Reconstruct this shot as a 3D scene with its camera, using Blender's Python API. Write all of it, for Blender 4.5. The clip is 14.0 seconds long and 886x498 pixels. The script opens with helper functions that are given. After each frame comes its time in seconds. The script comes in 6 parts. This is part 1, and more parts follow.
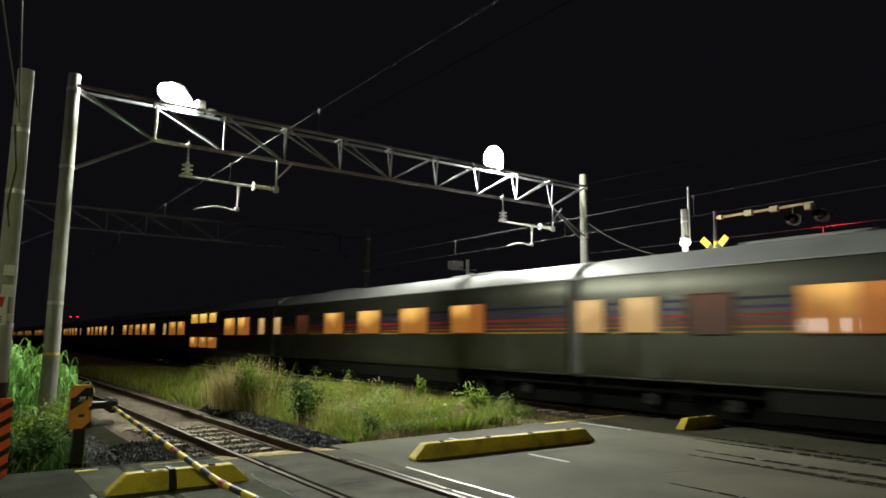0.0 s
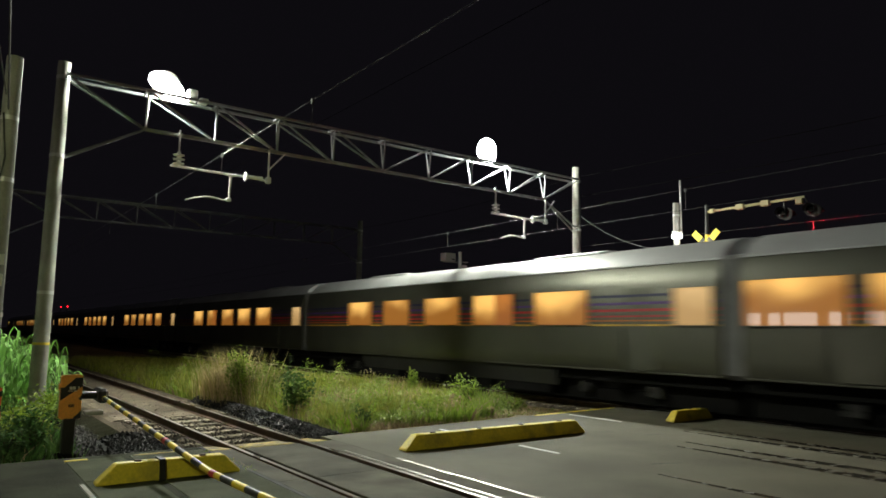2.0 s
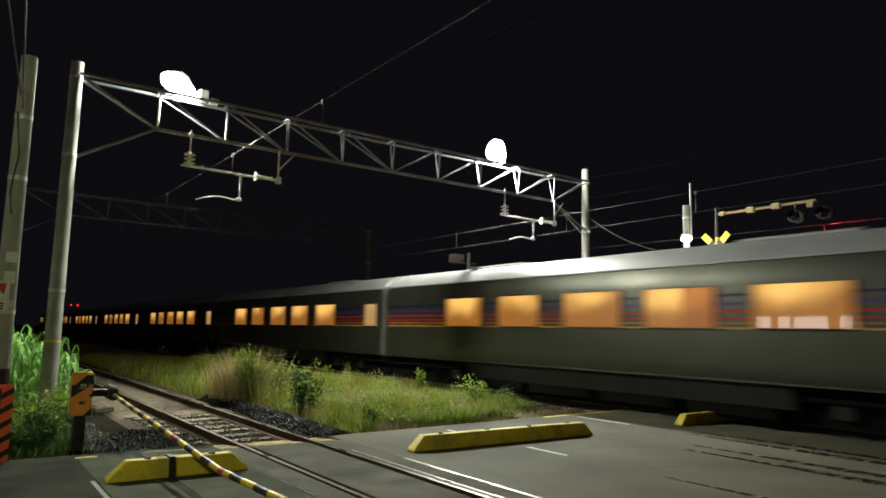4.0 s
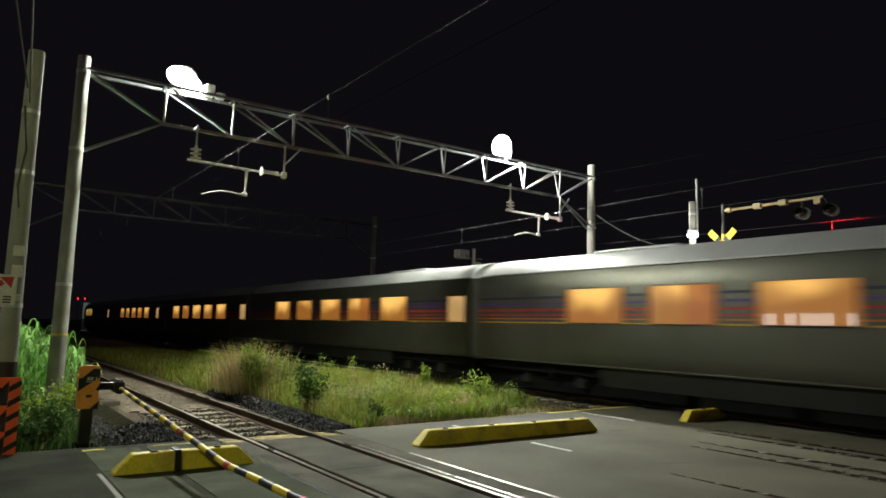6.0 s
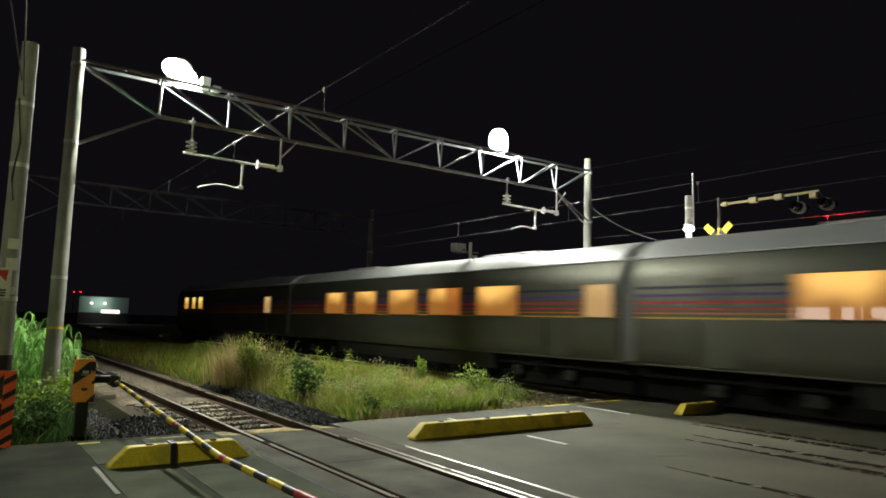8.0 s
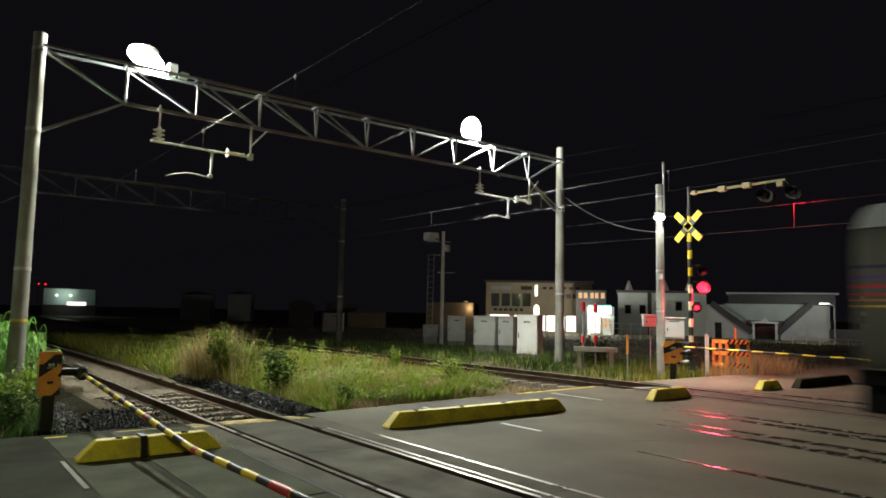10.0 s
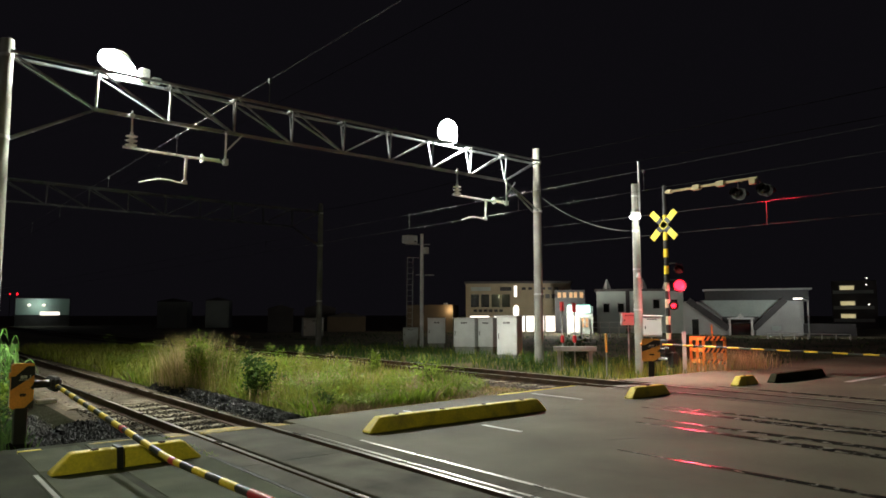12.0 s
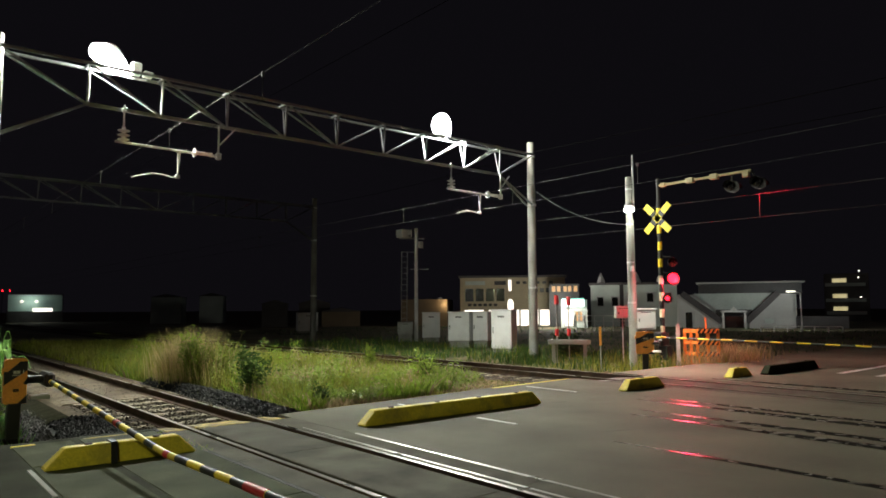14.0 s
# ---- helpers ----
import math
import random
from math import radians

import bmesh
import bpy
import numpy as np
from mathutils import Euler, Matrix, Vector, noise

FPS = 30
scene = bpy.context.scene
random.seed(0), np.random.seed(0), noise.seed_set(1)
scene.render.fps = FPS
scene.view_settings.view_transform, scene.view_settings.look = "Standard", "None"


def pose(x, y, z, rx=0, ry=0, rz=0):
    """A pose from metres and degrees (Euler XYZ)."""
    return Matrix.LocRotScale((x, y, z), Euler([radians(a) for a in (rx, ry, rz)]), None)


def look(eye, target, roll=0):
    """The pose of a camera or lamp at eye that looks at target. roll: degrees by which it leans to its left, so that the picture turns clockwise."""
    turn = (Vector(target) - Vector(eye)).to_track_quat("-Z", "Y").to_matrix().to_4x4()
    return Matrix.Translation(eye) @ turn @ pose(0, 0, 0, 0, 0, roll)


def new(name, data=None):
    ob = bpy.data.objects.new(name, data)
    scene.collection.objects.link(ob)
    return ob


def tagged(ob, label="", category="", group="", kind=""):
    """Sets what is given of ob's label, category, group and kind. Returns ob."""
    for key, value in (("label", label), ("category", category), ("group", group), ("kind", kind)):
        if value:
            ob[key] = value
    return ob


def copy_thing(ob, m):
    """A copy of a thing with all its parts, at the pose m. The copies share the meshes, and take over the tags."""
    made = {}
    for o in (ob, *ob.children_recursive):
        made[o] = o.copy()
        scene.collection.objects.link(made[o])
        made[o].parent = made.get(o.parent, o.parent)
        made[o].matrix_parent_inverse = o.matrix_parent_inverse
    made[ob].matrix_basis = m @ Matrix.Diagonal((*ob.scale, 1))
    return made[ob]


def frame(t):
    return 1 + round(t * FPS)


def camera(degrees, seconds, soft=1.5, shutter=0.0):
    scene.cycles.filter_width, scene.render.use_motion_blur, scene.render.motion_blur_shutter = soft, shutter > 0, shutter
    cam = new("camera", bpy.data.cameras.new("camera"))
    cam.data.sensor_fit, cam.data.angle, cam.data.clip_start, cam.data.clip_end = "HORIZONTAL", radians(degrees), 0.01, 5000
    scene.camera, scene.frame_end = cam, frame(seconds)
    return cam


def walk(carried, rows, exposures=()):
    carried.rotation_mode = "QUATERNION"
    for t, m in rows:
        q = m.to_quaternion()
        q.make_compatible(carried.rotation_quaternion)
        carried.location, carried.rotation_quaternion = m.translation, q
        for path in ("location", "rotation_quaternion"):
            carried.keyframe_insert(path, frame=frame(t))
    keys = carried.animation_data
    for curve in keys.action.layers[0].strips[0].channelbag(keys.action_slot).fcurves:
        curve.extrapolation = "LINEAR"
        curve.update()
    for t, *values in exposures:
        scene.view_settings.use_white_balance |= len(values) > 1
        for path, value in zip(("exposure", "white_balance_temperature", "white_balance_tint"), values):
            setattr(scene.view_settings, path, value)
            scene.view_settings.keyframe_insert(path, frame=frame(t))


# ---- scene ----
cam = camera(66.0, 14.0, soft=1.65, shutter=0.5)
# seconds, place, yaw, pitch, roll of the handheld camera
PATH = [
    (0.0, -0.026, -0.014, 1.756, -35.67, 7.62, -0.52),
    (0.5, -0.026, -0.021, 1.748, -35.77, 7.23, -1.06),
    (1.0, -0.034, 0.004, 1.735, -36.25, 7.04, -1.13),
    (1.5, -0.022, -0.017, 1.755, -36.41, 6.96, -0.89),
    (2.0, -0.020, -0.011, 1.748, -36.34, 6.98, -0.80),
    (4.5, -0.037, -0.016, 1.741, -35.44, 6.96, -1.36),
    (5.0, -0.033, -0.002, 1.736, -35.17, 6.60, -1.43),
    (5.5, -0.031, 0.008, 1.741, -35.01, 6.48, -1.57),
    (6.0, -0.036, -0.013, 1.744, -35.27, 6.66, -1.54),
    (6.5, -0.035, -0.010, 1.741, -35.74, 6.82, -1.34),
    (7.0, -0.031, -0.010, 1.741, -36.01, 6.44, -1.11),
    (7.5, -0.025, -0.008, 1.735, -36.06, 6.31, -1.51),
    (8.0, -0.024, -0.022, 1.745, -35.54, 6.13, -1.59),
    (10.3, -0.013, 0.025, 1.732, -38.55, 5.32, -1.12),
    (10.5, -0.006, 0.004, 1.735, -39.06, 5.52, -1.03),
    (11.0, -0.011, 0.008, 1.732, -39.17, 5.31, -0.40),
    (11.5, -0.002, 0.012, 1.738, -39.43, 5.39, -0.33),
    (12.0, -0.003, 0.009, 1.743, -39.47, 5.50, 0.03),
    (12.5, -0.002, 0.001, 1.740, -39.67, 5.80, 0.05),
    (13.0, 0.005, -0.000, 1.742, -40.01, 5.65, 0.47),
    (13.5, 0.011, 0.000, 1.731, -40.16, 5.36, 0.21),
    (14.0, 0.003, 0.020, 1.720, -39.93, 5.05, 0.30),
]
walk(cam, [(t, pose(x, y, z, 90 + pitch, roll, yaw)) for t, x, y, z, yaw, pitch, roll in PATH])

# ---- world and lamps ----
world = bpy.data.worlds.new("night_sky")
scene.world = world
world.use_nodes = True
world.node_tree.nodes["Background"].inputs[0].default_value = (0.0036, 0.0032, 0.0043, 1)
world.node_tree.nodes["Background"].inputs[1].default_value = 1.0
scene.view_settings.exposure = 0.1

FLOOD = 5600.0


def lamp(name, kind, at, power, colour, target=None, size=0.2, cone=150, blend=0.6):
    data = bpy.data.lights.new(name, kind)
    data.energy, data.color = power, colour
    if kind == "SPOT":
        data.spot_size, data.spot_blend, data.shadow_soft_size = radians(cone), blend, size
    elif kind == "POINT":
        data.shadow_soft_size = size
    ob = new(name, data)
    ob.matrix_world = look(at, target) if target else Matrix.Translation(at)
    return ob


COOL = (0.97, 1.0, 0.86)
lamp("floodlight_lamp", "SPOT", (4.5, 18.70, 8.34), FLOOD * 0.9, COOL, (5.5, 15.2, 0), 0.14, 148, 1.0)
lamp("floodlight_lamp", "SPOT", (15.7, 18.70, 8.5), FLOOD * 1.06, COOL, (15.2, 17.3, 0), 0.14, 142, 1.0)
lamp("floodlight_spill", "POINT", (4.5, 18.68, 8.25), 2200, COOL, None, 0.2)
lamp("floodlight_spill", "POINT", (15.7, 18.68, 8.4), 2700, COOL, None, 0.2)
lamp("street_lamp_light", "SPOT", (-4.6, 0.5, 6.1), 950, (0.95, 1.0, 0.52), (0.9, 10.4, 0.5), 0.3, 68)
lamp("pole_lamp_light", "SPOT", (18.0, 12.0, 4.74), 1700, (1.0, 1.0, 0.86), (17.9, 11.6, 0), 0.08, 80, 1.0)
lamp("pole_lamp_bulb", "POINT", (18.35, 12.4, 4.70), 70, (1.0, 1.0, 0.86), None, 0.1)
lamp("warning_lamp_light", "SPOT", (19.66, 11.84, 2.67), 330, (1.0, 0.02, 0.06), (8.0, 5.0, 0), 0.12, 160)
lamp("warning_lamp_light", "POINT", (19.85, 11.75, 2.5), 230, (1.0, 0.045, 0.075), None, 0.1)
lamp("warning_lamp_light", "SPOT", (20.0, 9.2, 5.34), 480, (1.0, 0.02, 0.04), (22.5, 9.1, 5.5), 0.08, 160)
lamp("warehouse_lamp_light", "POINT", (21.3, 136.6, 3.6), 130, (0.85, 1.0, 0.92), None, 0.2)
lamp("shop_front_light", "POINT", (51.5, 44.5, 2.6), 1700, (1.0, 0.97, 0.85), None, 0.5)
lamp("roadside_lamp_light", "SPOT", (56.9, 24.3, 3.0), 1700, (0.95, 1.0, 0.95), (66.0, 31.0, 1.0), 0.2, 165)
lamp("annex_wall_lamp", "POINT", (51.3, 61.1, 2.3), 70, (1.0, 0.72, 0.4), None, 0.15)


# ---- materials ----
def material(name, colour, rough=0.7, metal=0.0, second=None, scale=4.0, fine=60.0, bump=0.2, spread=0.5, random_tint=0.0, thin=0.0,
             coords="Object", island=0.0, low=0.35, high=0.65, coat=0.0, sheen=0.5):
    """Two scales of noise between two colours, rough variation and fine relief."""
    m = bpy.data.materials.new(name)
    m.use_nodes = True
    n, l = m.node_tree.nodes, m.node_tree.links
    b = n["Principled BSDF"]
    tc = n.new("ShaderNodeTexCoord")
    big, small = n.new("ShaderNodeTexNoise"), n.new("ShaderNodeTexNoise")
    big.inputs["Scale"].default_value, big.inputs["Detail"].default_value = scale, 5
    small.inputs["Scale"].default_value, small.inputs["Detail"].default_value = fine, 3
    l.new(tc.outputs[coords], big.inputs["Vector"])
    l.new(tc.outputs[coords], small.inputs["Vector"])
    ramp = n.new("ShaderNodeMapRange")
    ramp.inputs["From Min"].default_value, ramp.inputs["From Max"].default_value = low, high
    l.new(big.outputs["Fac"], ramp.inputs["Value"])
    mix = n.new("ShaderNodeMix")
    mix.data_type = "RGBA"
    second = second or tuple(c * 0.6 for c in colour)
    mix.inputs["A"].default_value, mix.inputs["B"].default_value = (*colour, 1), (*second, 1)
    l.new(ramp.outputs["Result"], mix.inputs["Factor"])
    hsv = n.new("ShaderNodeHueSaturation")
    val = n.new("ShaderNodeMapRange")
    val.inputs["To Min"].default_value, val.inputs["To Max"].default_value = 1 - spread * 0.5, 1 + spread * 0.5
    l.new(small.outputs["Fac"], val.inputs["Value"])
    l.new(mix.outputs["Result"], hsv.inputs["Color"])
    if random_tint or island:
        if island:
            source = n.new("ShaderNodeNewGeometry").outputs["Random Per Island"]
        else:
            source = n.new("ShaderNodeObjectInfo").outputs["Random"]
        amount = random_tint or island
        rnd, mul = n.new("ShaderNodeMapRange"), n.new("ShaderNodeMath")
        rnd.inputs["To Min"].default_value, rnd.inputs["To Max"].default_value = 1 - amount, 1 + amount
        mul.operation = "MULTIPLY"
        l.new(source, rnd.inputs["Value"])
        l.new(rnd.outputs["Result"], mul.inputs[0])
        l.new(val.outputs["Result"], mul.inputs[1])
        l.new(mul.outputs["Value"], hsv.inputs["Value"])
    else:
        l.new(val.outputs["Result"], hsv.inputs["Value"])
    l.new(hsv.outputs["Color"], b.inputs["Base Color"])
    rr = n.new("ShaderNodeMapRange")
    rr.inputs["To Min"].default_value, rr.inputs["To Max"].default_value = max(0.03, rough - 0.15), min(1, rough + 0.12)
    l.new(big.outputs["Fac"], rr.inputs["Value"])
    l.new(rr.outputs["Result"], b.inputs["Roughness"])
    b.inputs["Metallic"].default_value = metal
    if thin:
        # light passes through thin leaves
        through_leaf, both = n.new("ShaderNodeBsdfTranslucent"), n.new("ShaderNodeMixShader")
        l.new(hsv.outputs["Color"], through_leaf.inputs["Color"])
        both.inputs[0].default_value = thin
        l.new(b.outputs[0], both.inputs[1])
        l.new(through_leaf.outputs[0], both.inputs[2])
        l.new(both.outputs[0], n["Material Output"].inputs["Surface"])
    b.inputs["Coat Weight"].default_value = coat
    b.inputs["Specular IOR Level"].default_value = sheen
    if bump:
        bp = n.new("ShaderNodeBump")
        bp.inputs["Strength"].default_value, bp.inputs["Distance"].default_value = bump, 0.02
        l.new(small.outputs["Fac"], bp.inputs["Height"])
        l.new(bp.outputs["Normal"], b.inputs["Normal"])
    return m


def glow(name, colour, strength, second=None, scale=1.2, lit_from_top=False, glass=False):
    """A surface that gives off light: even, mottled between two colours, or, for a blind lit by a lamp over it, falling off from its upper middle to the second."""
    m = bpy.data.materials.new(name)
    m.use_nodes = True
    n, l = m.node_tree.nodes, m.node_tree.links
    b = n["Principled BSDF"]
    b.inputs["Base Color"].default_value = (*[c * 0.04 for c in colour], 1)
    b.inputs["Emission Strength"].default_value = strength
    b.inputs["Emission Color"].default_value = (*colour, 1)
    if glass:
        b.inputs["Coat Weight"].default_value, b.inputs["Coat Roughness"].default_value = 1.0, 0.03
    if second:
        tc, tx, mix, ramp = n.new("ShaderNodeTexCoord"), n.new("ShaderNodeTexNoise"), n.new("ShaderNodeMix"), n.new("ShaderNodeMapRange")
        tx.inputs["Scale"].default_value = scale
        mix.data_type = "RGBA"
        mix.inputs["A"].default_value, mix.inputs["B"].default_value = (*colour, 1), (*second, 1)
        l.new(tc.outputs["Object"], tx.inputs["Vector"])
        if lit_from_top:
            away, add = n.new("ShaderNodeVectorMath"), n.new("ShaderNodeMath")
            away.operation, add.operation = "DISTANCE", "ADD"
            away.inputs[1].default_value = (0.0, 0.58, 0.98)
            ramp.interpolation_type = "SMOOTHSTEP"
            ramp.inputs["From Min"].default_value, ramp.inputs["From Max"].default_value = 0.45, 1.25
            l.new(tc.outputs["Generated"], away.inputs[0])
            l.new(away.outputs["Value"], add.inputs[0])
            l.new(tx.outputs["Fac"], add.inputs[1])
            # each window's lamp and blind differ a little
            info, more, shift = n.new("ShaderNodeObjectInfo"), n.new("ShaderNodeMath"), n.new("ShaderNodeMapRange")
            shift.inputs["To Min"].default_value, shift.inputs["To Max"].default_value = -0.14, 0.2
            more.operation = "ADD"
            l.new(info.outputs["Random"], shift.inputs["Value"])
            l.new(add.outputs["Value"], more.inputs[0])
            l.new(shift.outputs["Result"], more.inputs[1])
            l.new(more.outputs["Value"], ramp.inputs["Value"])
        else:
            l.new(tx.outputs["Fac"], ramp.inputs["Value"])
        l.new(ramp.outputs["Result"], mix.inputs["Factor"])
        l.new(mix.outputs["Result"], b.inputs["Emission Color"])
    return m


M_GROUND = material("soil", (0.17, 0.125, 0.07), 0.95, second=(0.07, 0.065, 0.03), scale=0.25, fine=9, bump=0.6)
M_ASPHALT = material("asphalt", (0.142, 0.133, 0.089), 0.82, low=0.32, high=0.7, second=(0.082, 0.077, 0.05), scale=0.5, fine=90, bump=0.35, spread=0.5)
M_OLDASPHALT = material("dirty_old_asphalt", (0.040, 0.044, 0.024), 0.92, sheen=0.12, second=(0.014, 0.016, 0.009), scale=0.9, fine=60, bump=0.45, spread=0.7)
M_PANEL = material("crossing_panel", (0.12, 0.113, 0.08), 0.85, sheen=0.25, low=0.3, high=0.72, second=(0.05, 0.046, 0.037), scale=1.6, fine=70, bump=0.3, random_tint=0.1)
M_CONCRETE = material("concrete", (0.36, 0.36, 0.33), 0.75, second=(0.25, 0.25, 0.225), scale=1.5, fine=50, bump=0.25)
M_DIMPOLE = material("dimmed_concrete", (0.15, 0.15, 0.14), 0.85, second=(0.10, 0.10, 0.09), scale=1.5, fine=50, bump=0.25)
M_SLEEPER = material("old_sleeper", (0.62, 0.57, 0.45), 0.85, low=0.38, high=0.54, sheen=0.12, second=(0.16, 0.125, 0.08), scale=4, fine=60, bump=0.5, random_tint=0.35, coords="Generated")
M_RAIL = material("rusty_rail", (0.10, 0.055, 0.03), 0.75, 0.3, second=(0.05, 0.03, 0.02), scale=3, fine=40, bump=0.3)
M_HEAD = material("polished_rail_head", (0.55, 0.53, 0.5), 0.32, 1.0, second=(0.40, 0.37, 0.33), scale=2, fine=40, bump=0.03, spread=0.2)
M_DARKRUBBER = material("dark_joint", (0.02, 0.018, 0.016), 0.8, bump=0.2)
M_TAR = material("smooth_tar", (0.038, 0.034, 0.027), 0.27, second=(0.052, 0.047, 0.037), scale=6, fine=60, bump=0.04)
M_FINE = material("fine_tan_gravel", (0.20, 0.165, 0.12), 0.9, sheen=0.12, second=(0.11, 0.092, 0.07), scale=1.6, fine=30, bump=1.0, spread=1.0)
M_BALLAST = material("ballast_bed", (0.085, 0.066, 0.045), 0.9, sheen=0.12, second=(0.045, 0.036, 0.027), scale=2.2, fine=26, bump=1.0, spread=1.0)
M_STONE = material("ballast_stone", (0.095, 0.078, 0.06), 0.6, sheen=0.12, second=(0.055, 0.046, 0.038), scale=1.2, fine=30, island=0.5)
M_DARKSTONE = material("dark_glossy_stone", (0.0075, 0.007, 0.0065), 0.45, sheen=0.16, second=(0.005, 0.0045, 0.004), scale=1.2, fine=30, island=0.5)
M_PALESTONE = material("pale_ballast_stone", (0.19, 0.165, 0.135), 0.6, second=(0.10, 0.09, 0.08), scale=1.2, fine=30, island=0.5)
# left gravel: its shadow is put into this near-black grey
M_GREYSTONE = material("shaded_grey_stone", (0.024, 0.022, 0.017), 0.5, sheen=0.3, second=(0.011, 0.0105, 0.009), scale=1.2, fine=30, island=0.6)
M_BED = material("dull_dark_gravel", (0.030, 0.028, 0.020), 1.0, sheen=0.0, second=(0.016, 0.017, 0.010), scale=3.0, fine=45, bump=1.0, spread=1.0)
M_SLAB = material("mossy_concrete_slab", (0.085, 0.095, 0.056), 0.9, sheen=0.15, second=(0.048, 0.055, 0.032), scale=1.3, fine=55, bump=0.4, spread=0.6)
M_GALV = material("galvanised_steel", (0.60, 0.61, 0.62), 0.5, 0.45, second=(0.46, 0.46, 0.46), scale=3, fine=40, bump=0.08, spread=0.3)
M_DIMTRUSS = material("dimmed_lattice", (0.12, 0.125, 0.13), 0.7, 0.3, second=(0.08, 0.08, 0.085), scale=3, fine=40, bump=0.1)
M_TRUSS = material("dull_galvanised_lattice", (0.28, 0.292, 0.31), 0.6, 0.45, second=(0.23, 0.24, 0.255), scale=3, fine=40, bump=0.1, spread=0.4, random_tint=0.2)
M_GREYPAINT = material("grey_painted_steel", (0.36, 0.37, 0.36), 0.55, 0.1, second=(0.28, 0.28, 0.26), scale=2.5, fine=40, bump=0.08)
M_SIDEWIRE = material("dull_cable", (0.05, 0.05, 0.05), 0.8, 0.0, sheen=0.2, bump=0)
M_WIRE = material("copper_wire", (0.07, 0.07, 0.07), 0.6, 0.1, bump=0)
M_DARKWIRE = material("near_black_wire", (0.006, 0.006, 0.006), 0.95, 0.0, sheen=0.0, bump=0)
M_CERAMIC = material("glazed_ceramic", (0.80, 0.80, 0.78), 0.2, second=(0.70, 0.70, 0.68), bump=0.02, spread=0.15)
M_YELLOW = material("yellow_paint", (0.78, 0.61, 0.05), 0.6, second=(0.30, 0.23, 0.06), scale=3.0, fine=30, bump=0.3, low=0.50, high=0.78)
M_BLACK = material("black_paint", (0.018, 0.018, 0.018), 0.5, bump=0.1)
M_CABINET = material("white_enamel", (0.76, 0.77, 0.77), 0.5, second=(0.62, 0.63, 0.62), scale=1.2, fine=30, bump=0.05, spread=0.15)
M_WHITE = material("white_paint", (0.72, 0.72, 0.68), 0.6, second=(0.5, 0.5, 0.46), scale=3, fine=40, bump=0.1)
M_RED = material("red_paint", (0.55, 0.03, 0.03), 0.5, second=(0.42, 0.025, 0.025), bump=0.1)
M_BOOM = material("bright_yellow_band", (0.85, 0.62, 0.03), 0.5, second=(0.66, 0.46, 0.03), scale=3, fine=40, bump=0.05)
M_ORANGE = material("orange_panel", (0.90, 0.38, 0.07), 0.55, second=(0.76, 0.30, 0.06), scale=3, fine=40, bump=0.1)
M_FLUO = material("fluorescent_orange", (0.98, 0.15, 0.05), 0.45, second=(0.85, 0.12, 0.045), scale=3, bump=0.05)
M_SILVER = material("train_silver", (0.106, 0.106, 0.083), 0.44, 0.7, second=(0.086, 0.086, 0.067), scale=0.5, fine=12, bump=0.03, spread=0.12)
M_ROOF = material("train_roof", (0.40, 0.41, 0.41), 0.48, 0.3, second=(0.33, 0.33, 0.33), scale=0.6, fine=10, bump=0.05, spread=0.2)
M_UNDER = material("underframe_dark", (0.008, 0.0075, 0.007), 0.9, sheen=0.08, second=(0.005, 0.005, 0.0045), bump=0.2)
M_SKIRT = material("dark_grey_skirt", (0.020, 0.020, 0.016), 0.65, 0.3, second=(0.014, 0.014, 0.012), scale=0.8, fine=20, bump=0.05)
M_BELLOWS = material("gangway_bellows", (0.14, 0.14, 0.135), 0.8, second=(0.10, 0.10, 0.095), scale=3, bump=0.1)
M_STRIPES = [material("stripe_navy", (0.012, 0.012, 0.06), 0.4, bump=0), material("stripe_purple", (0.09, 0.03, 0.22), 0.4, bump=0),
             material("stripe_red", (0.50, 0.02, 0.03), 0.4, bump=0), material("stripe_orange", (0.62, 0.17, 0.02), 0.4, bump=0),
             material("stripe_yellow", (0.70, 0.42, 0.03), 0.4, bump=0)]
M_WINDOW = glow("lit_window", (1.0, 0.55, 0.135), 1.15, (0.27, 0.10, 0.016), 0.9, True, True)
M_CURTAIN = glow("lit_curtain", (0.50, 0.18, 0.032), 1.0, (0.27, 0.085, 0.016), 2.5, True)
M_LOUNGE = glow("lit_lounge_window", (1.0, 0.78, 0.22), 1.25, (0.60, 0.30, 0.035), 0.9, True, True)
M_PALE = glow("pale_vestibule_window", (0.95, 0.62, 0.26), 0.80, (0.56, 0.33, 0.12), 1.4, True, True)
M_BROWN = glow("dim_brown_blind", (0.085, 0.026, 0.010), 1.0, (0.045, 0.016, 0.007), 1.4, True, True)
M_LAMP = glow("lamp_glass", (0.95, 1.0, 0.97), 60.0)
M_SMALL_LAMP = glow("small_lamp_glass", (0.95, 1.0, 0.95), 9.0)
M_CREAM = material("cream_paint", (0.36, 0.32, 0.17), 0.6, second=(0.4, 0.36, 0.2), scale=3, bump=0.1)
M_REDLAMP = glow("red_lamp_glass", (1.0, 0.004, 0.010), 22.0)
M_PALEYELLOW = material("faded_yellow_paint", (0.62, 0.47, 0.12), 0.75, low=0.4, high=0.6, second=(0.22, 0.18, 0.10), scale=5, fine=30, bump=0.3)
M_GLAREYELLOW = material("lamp_paled_yellow", (0.72, 0.66, 0.48), 0.6, second=(0.55, 0.48, 0.30), scale=4, fine=40, bump=0.1)
M_LENS = material("dark_lens", (0.02, 0.02, 0.02), 0.1, bump=0, coat=0.6)


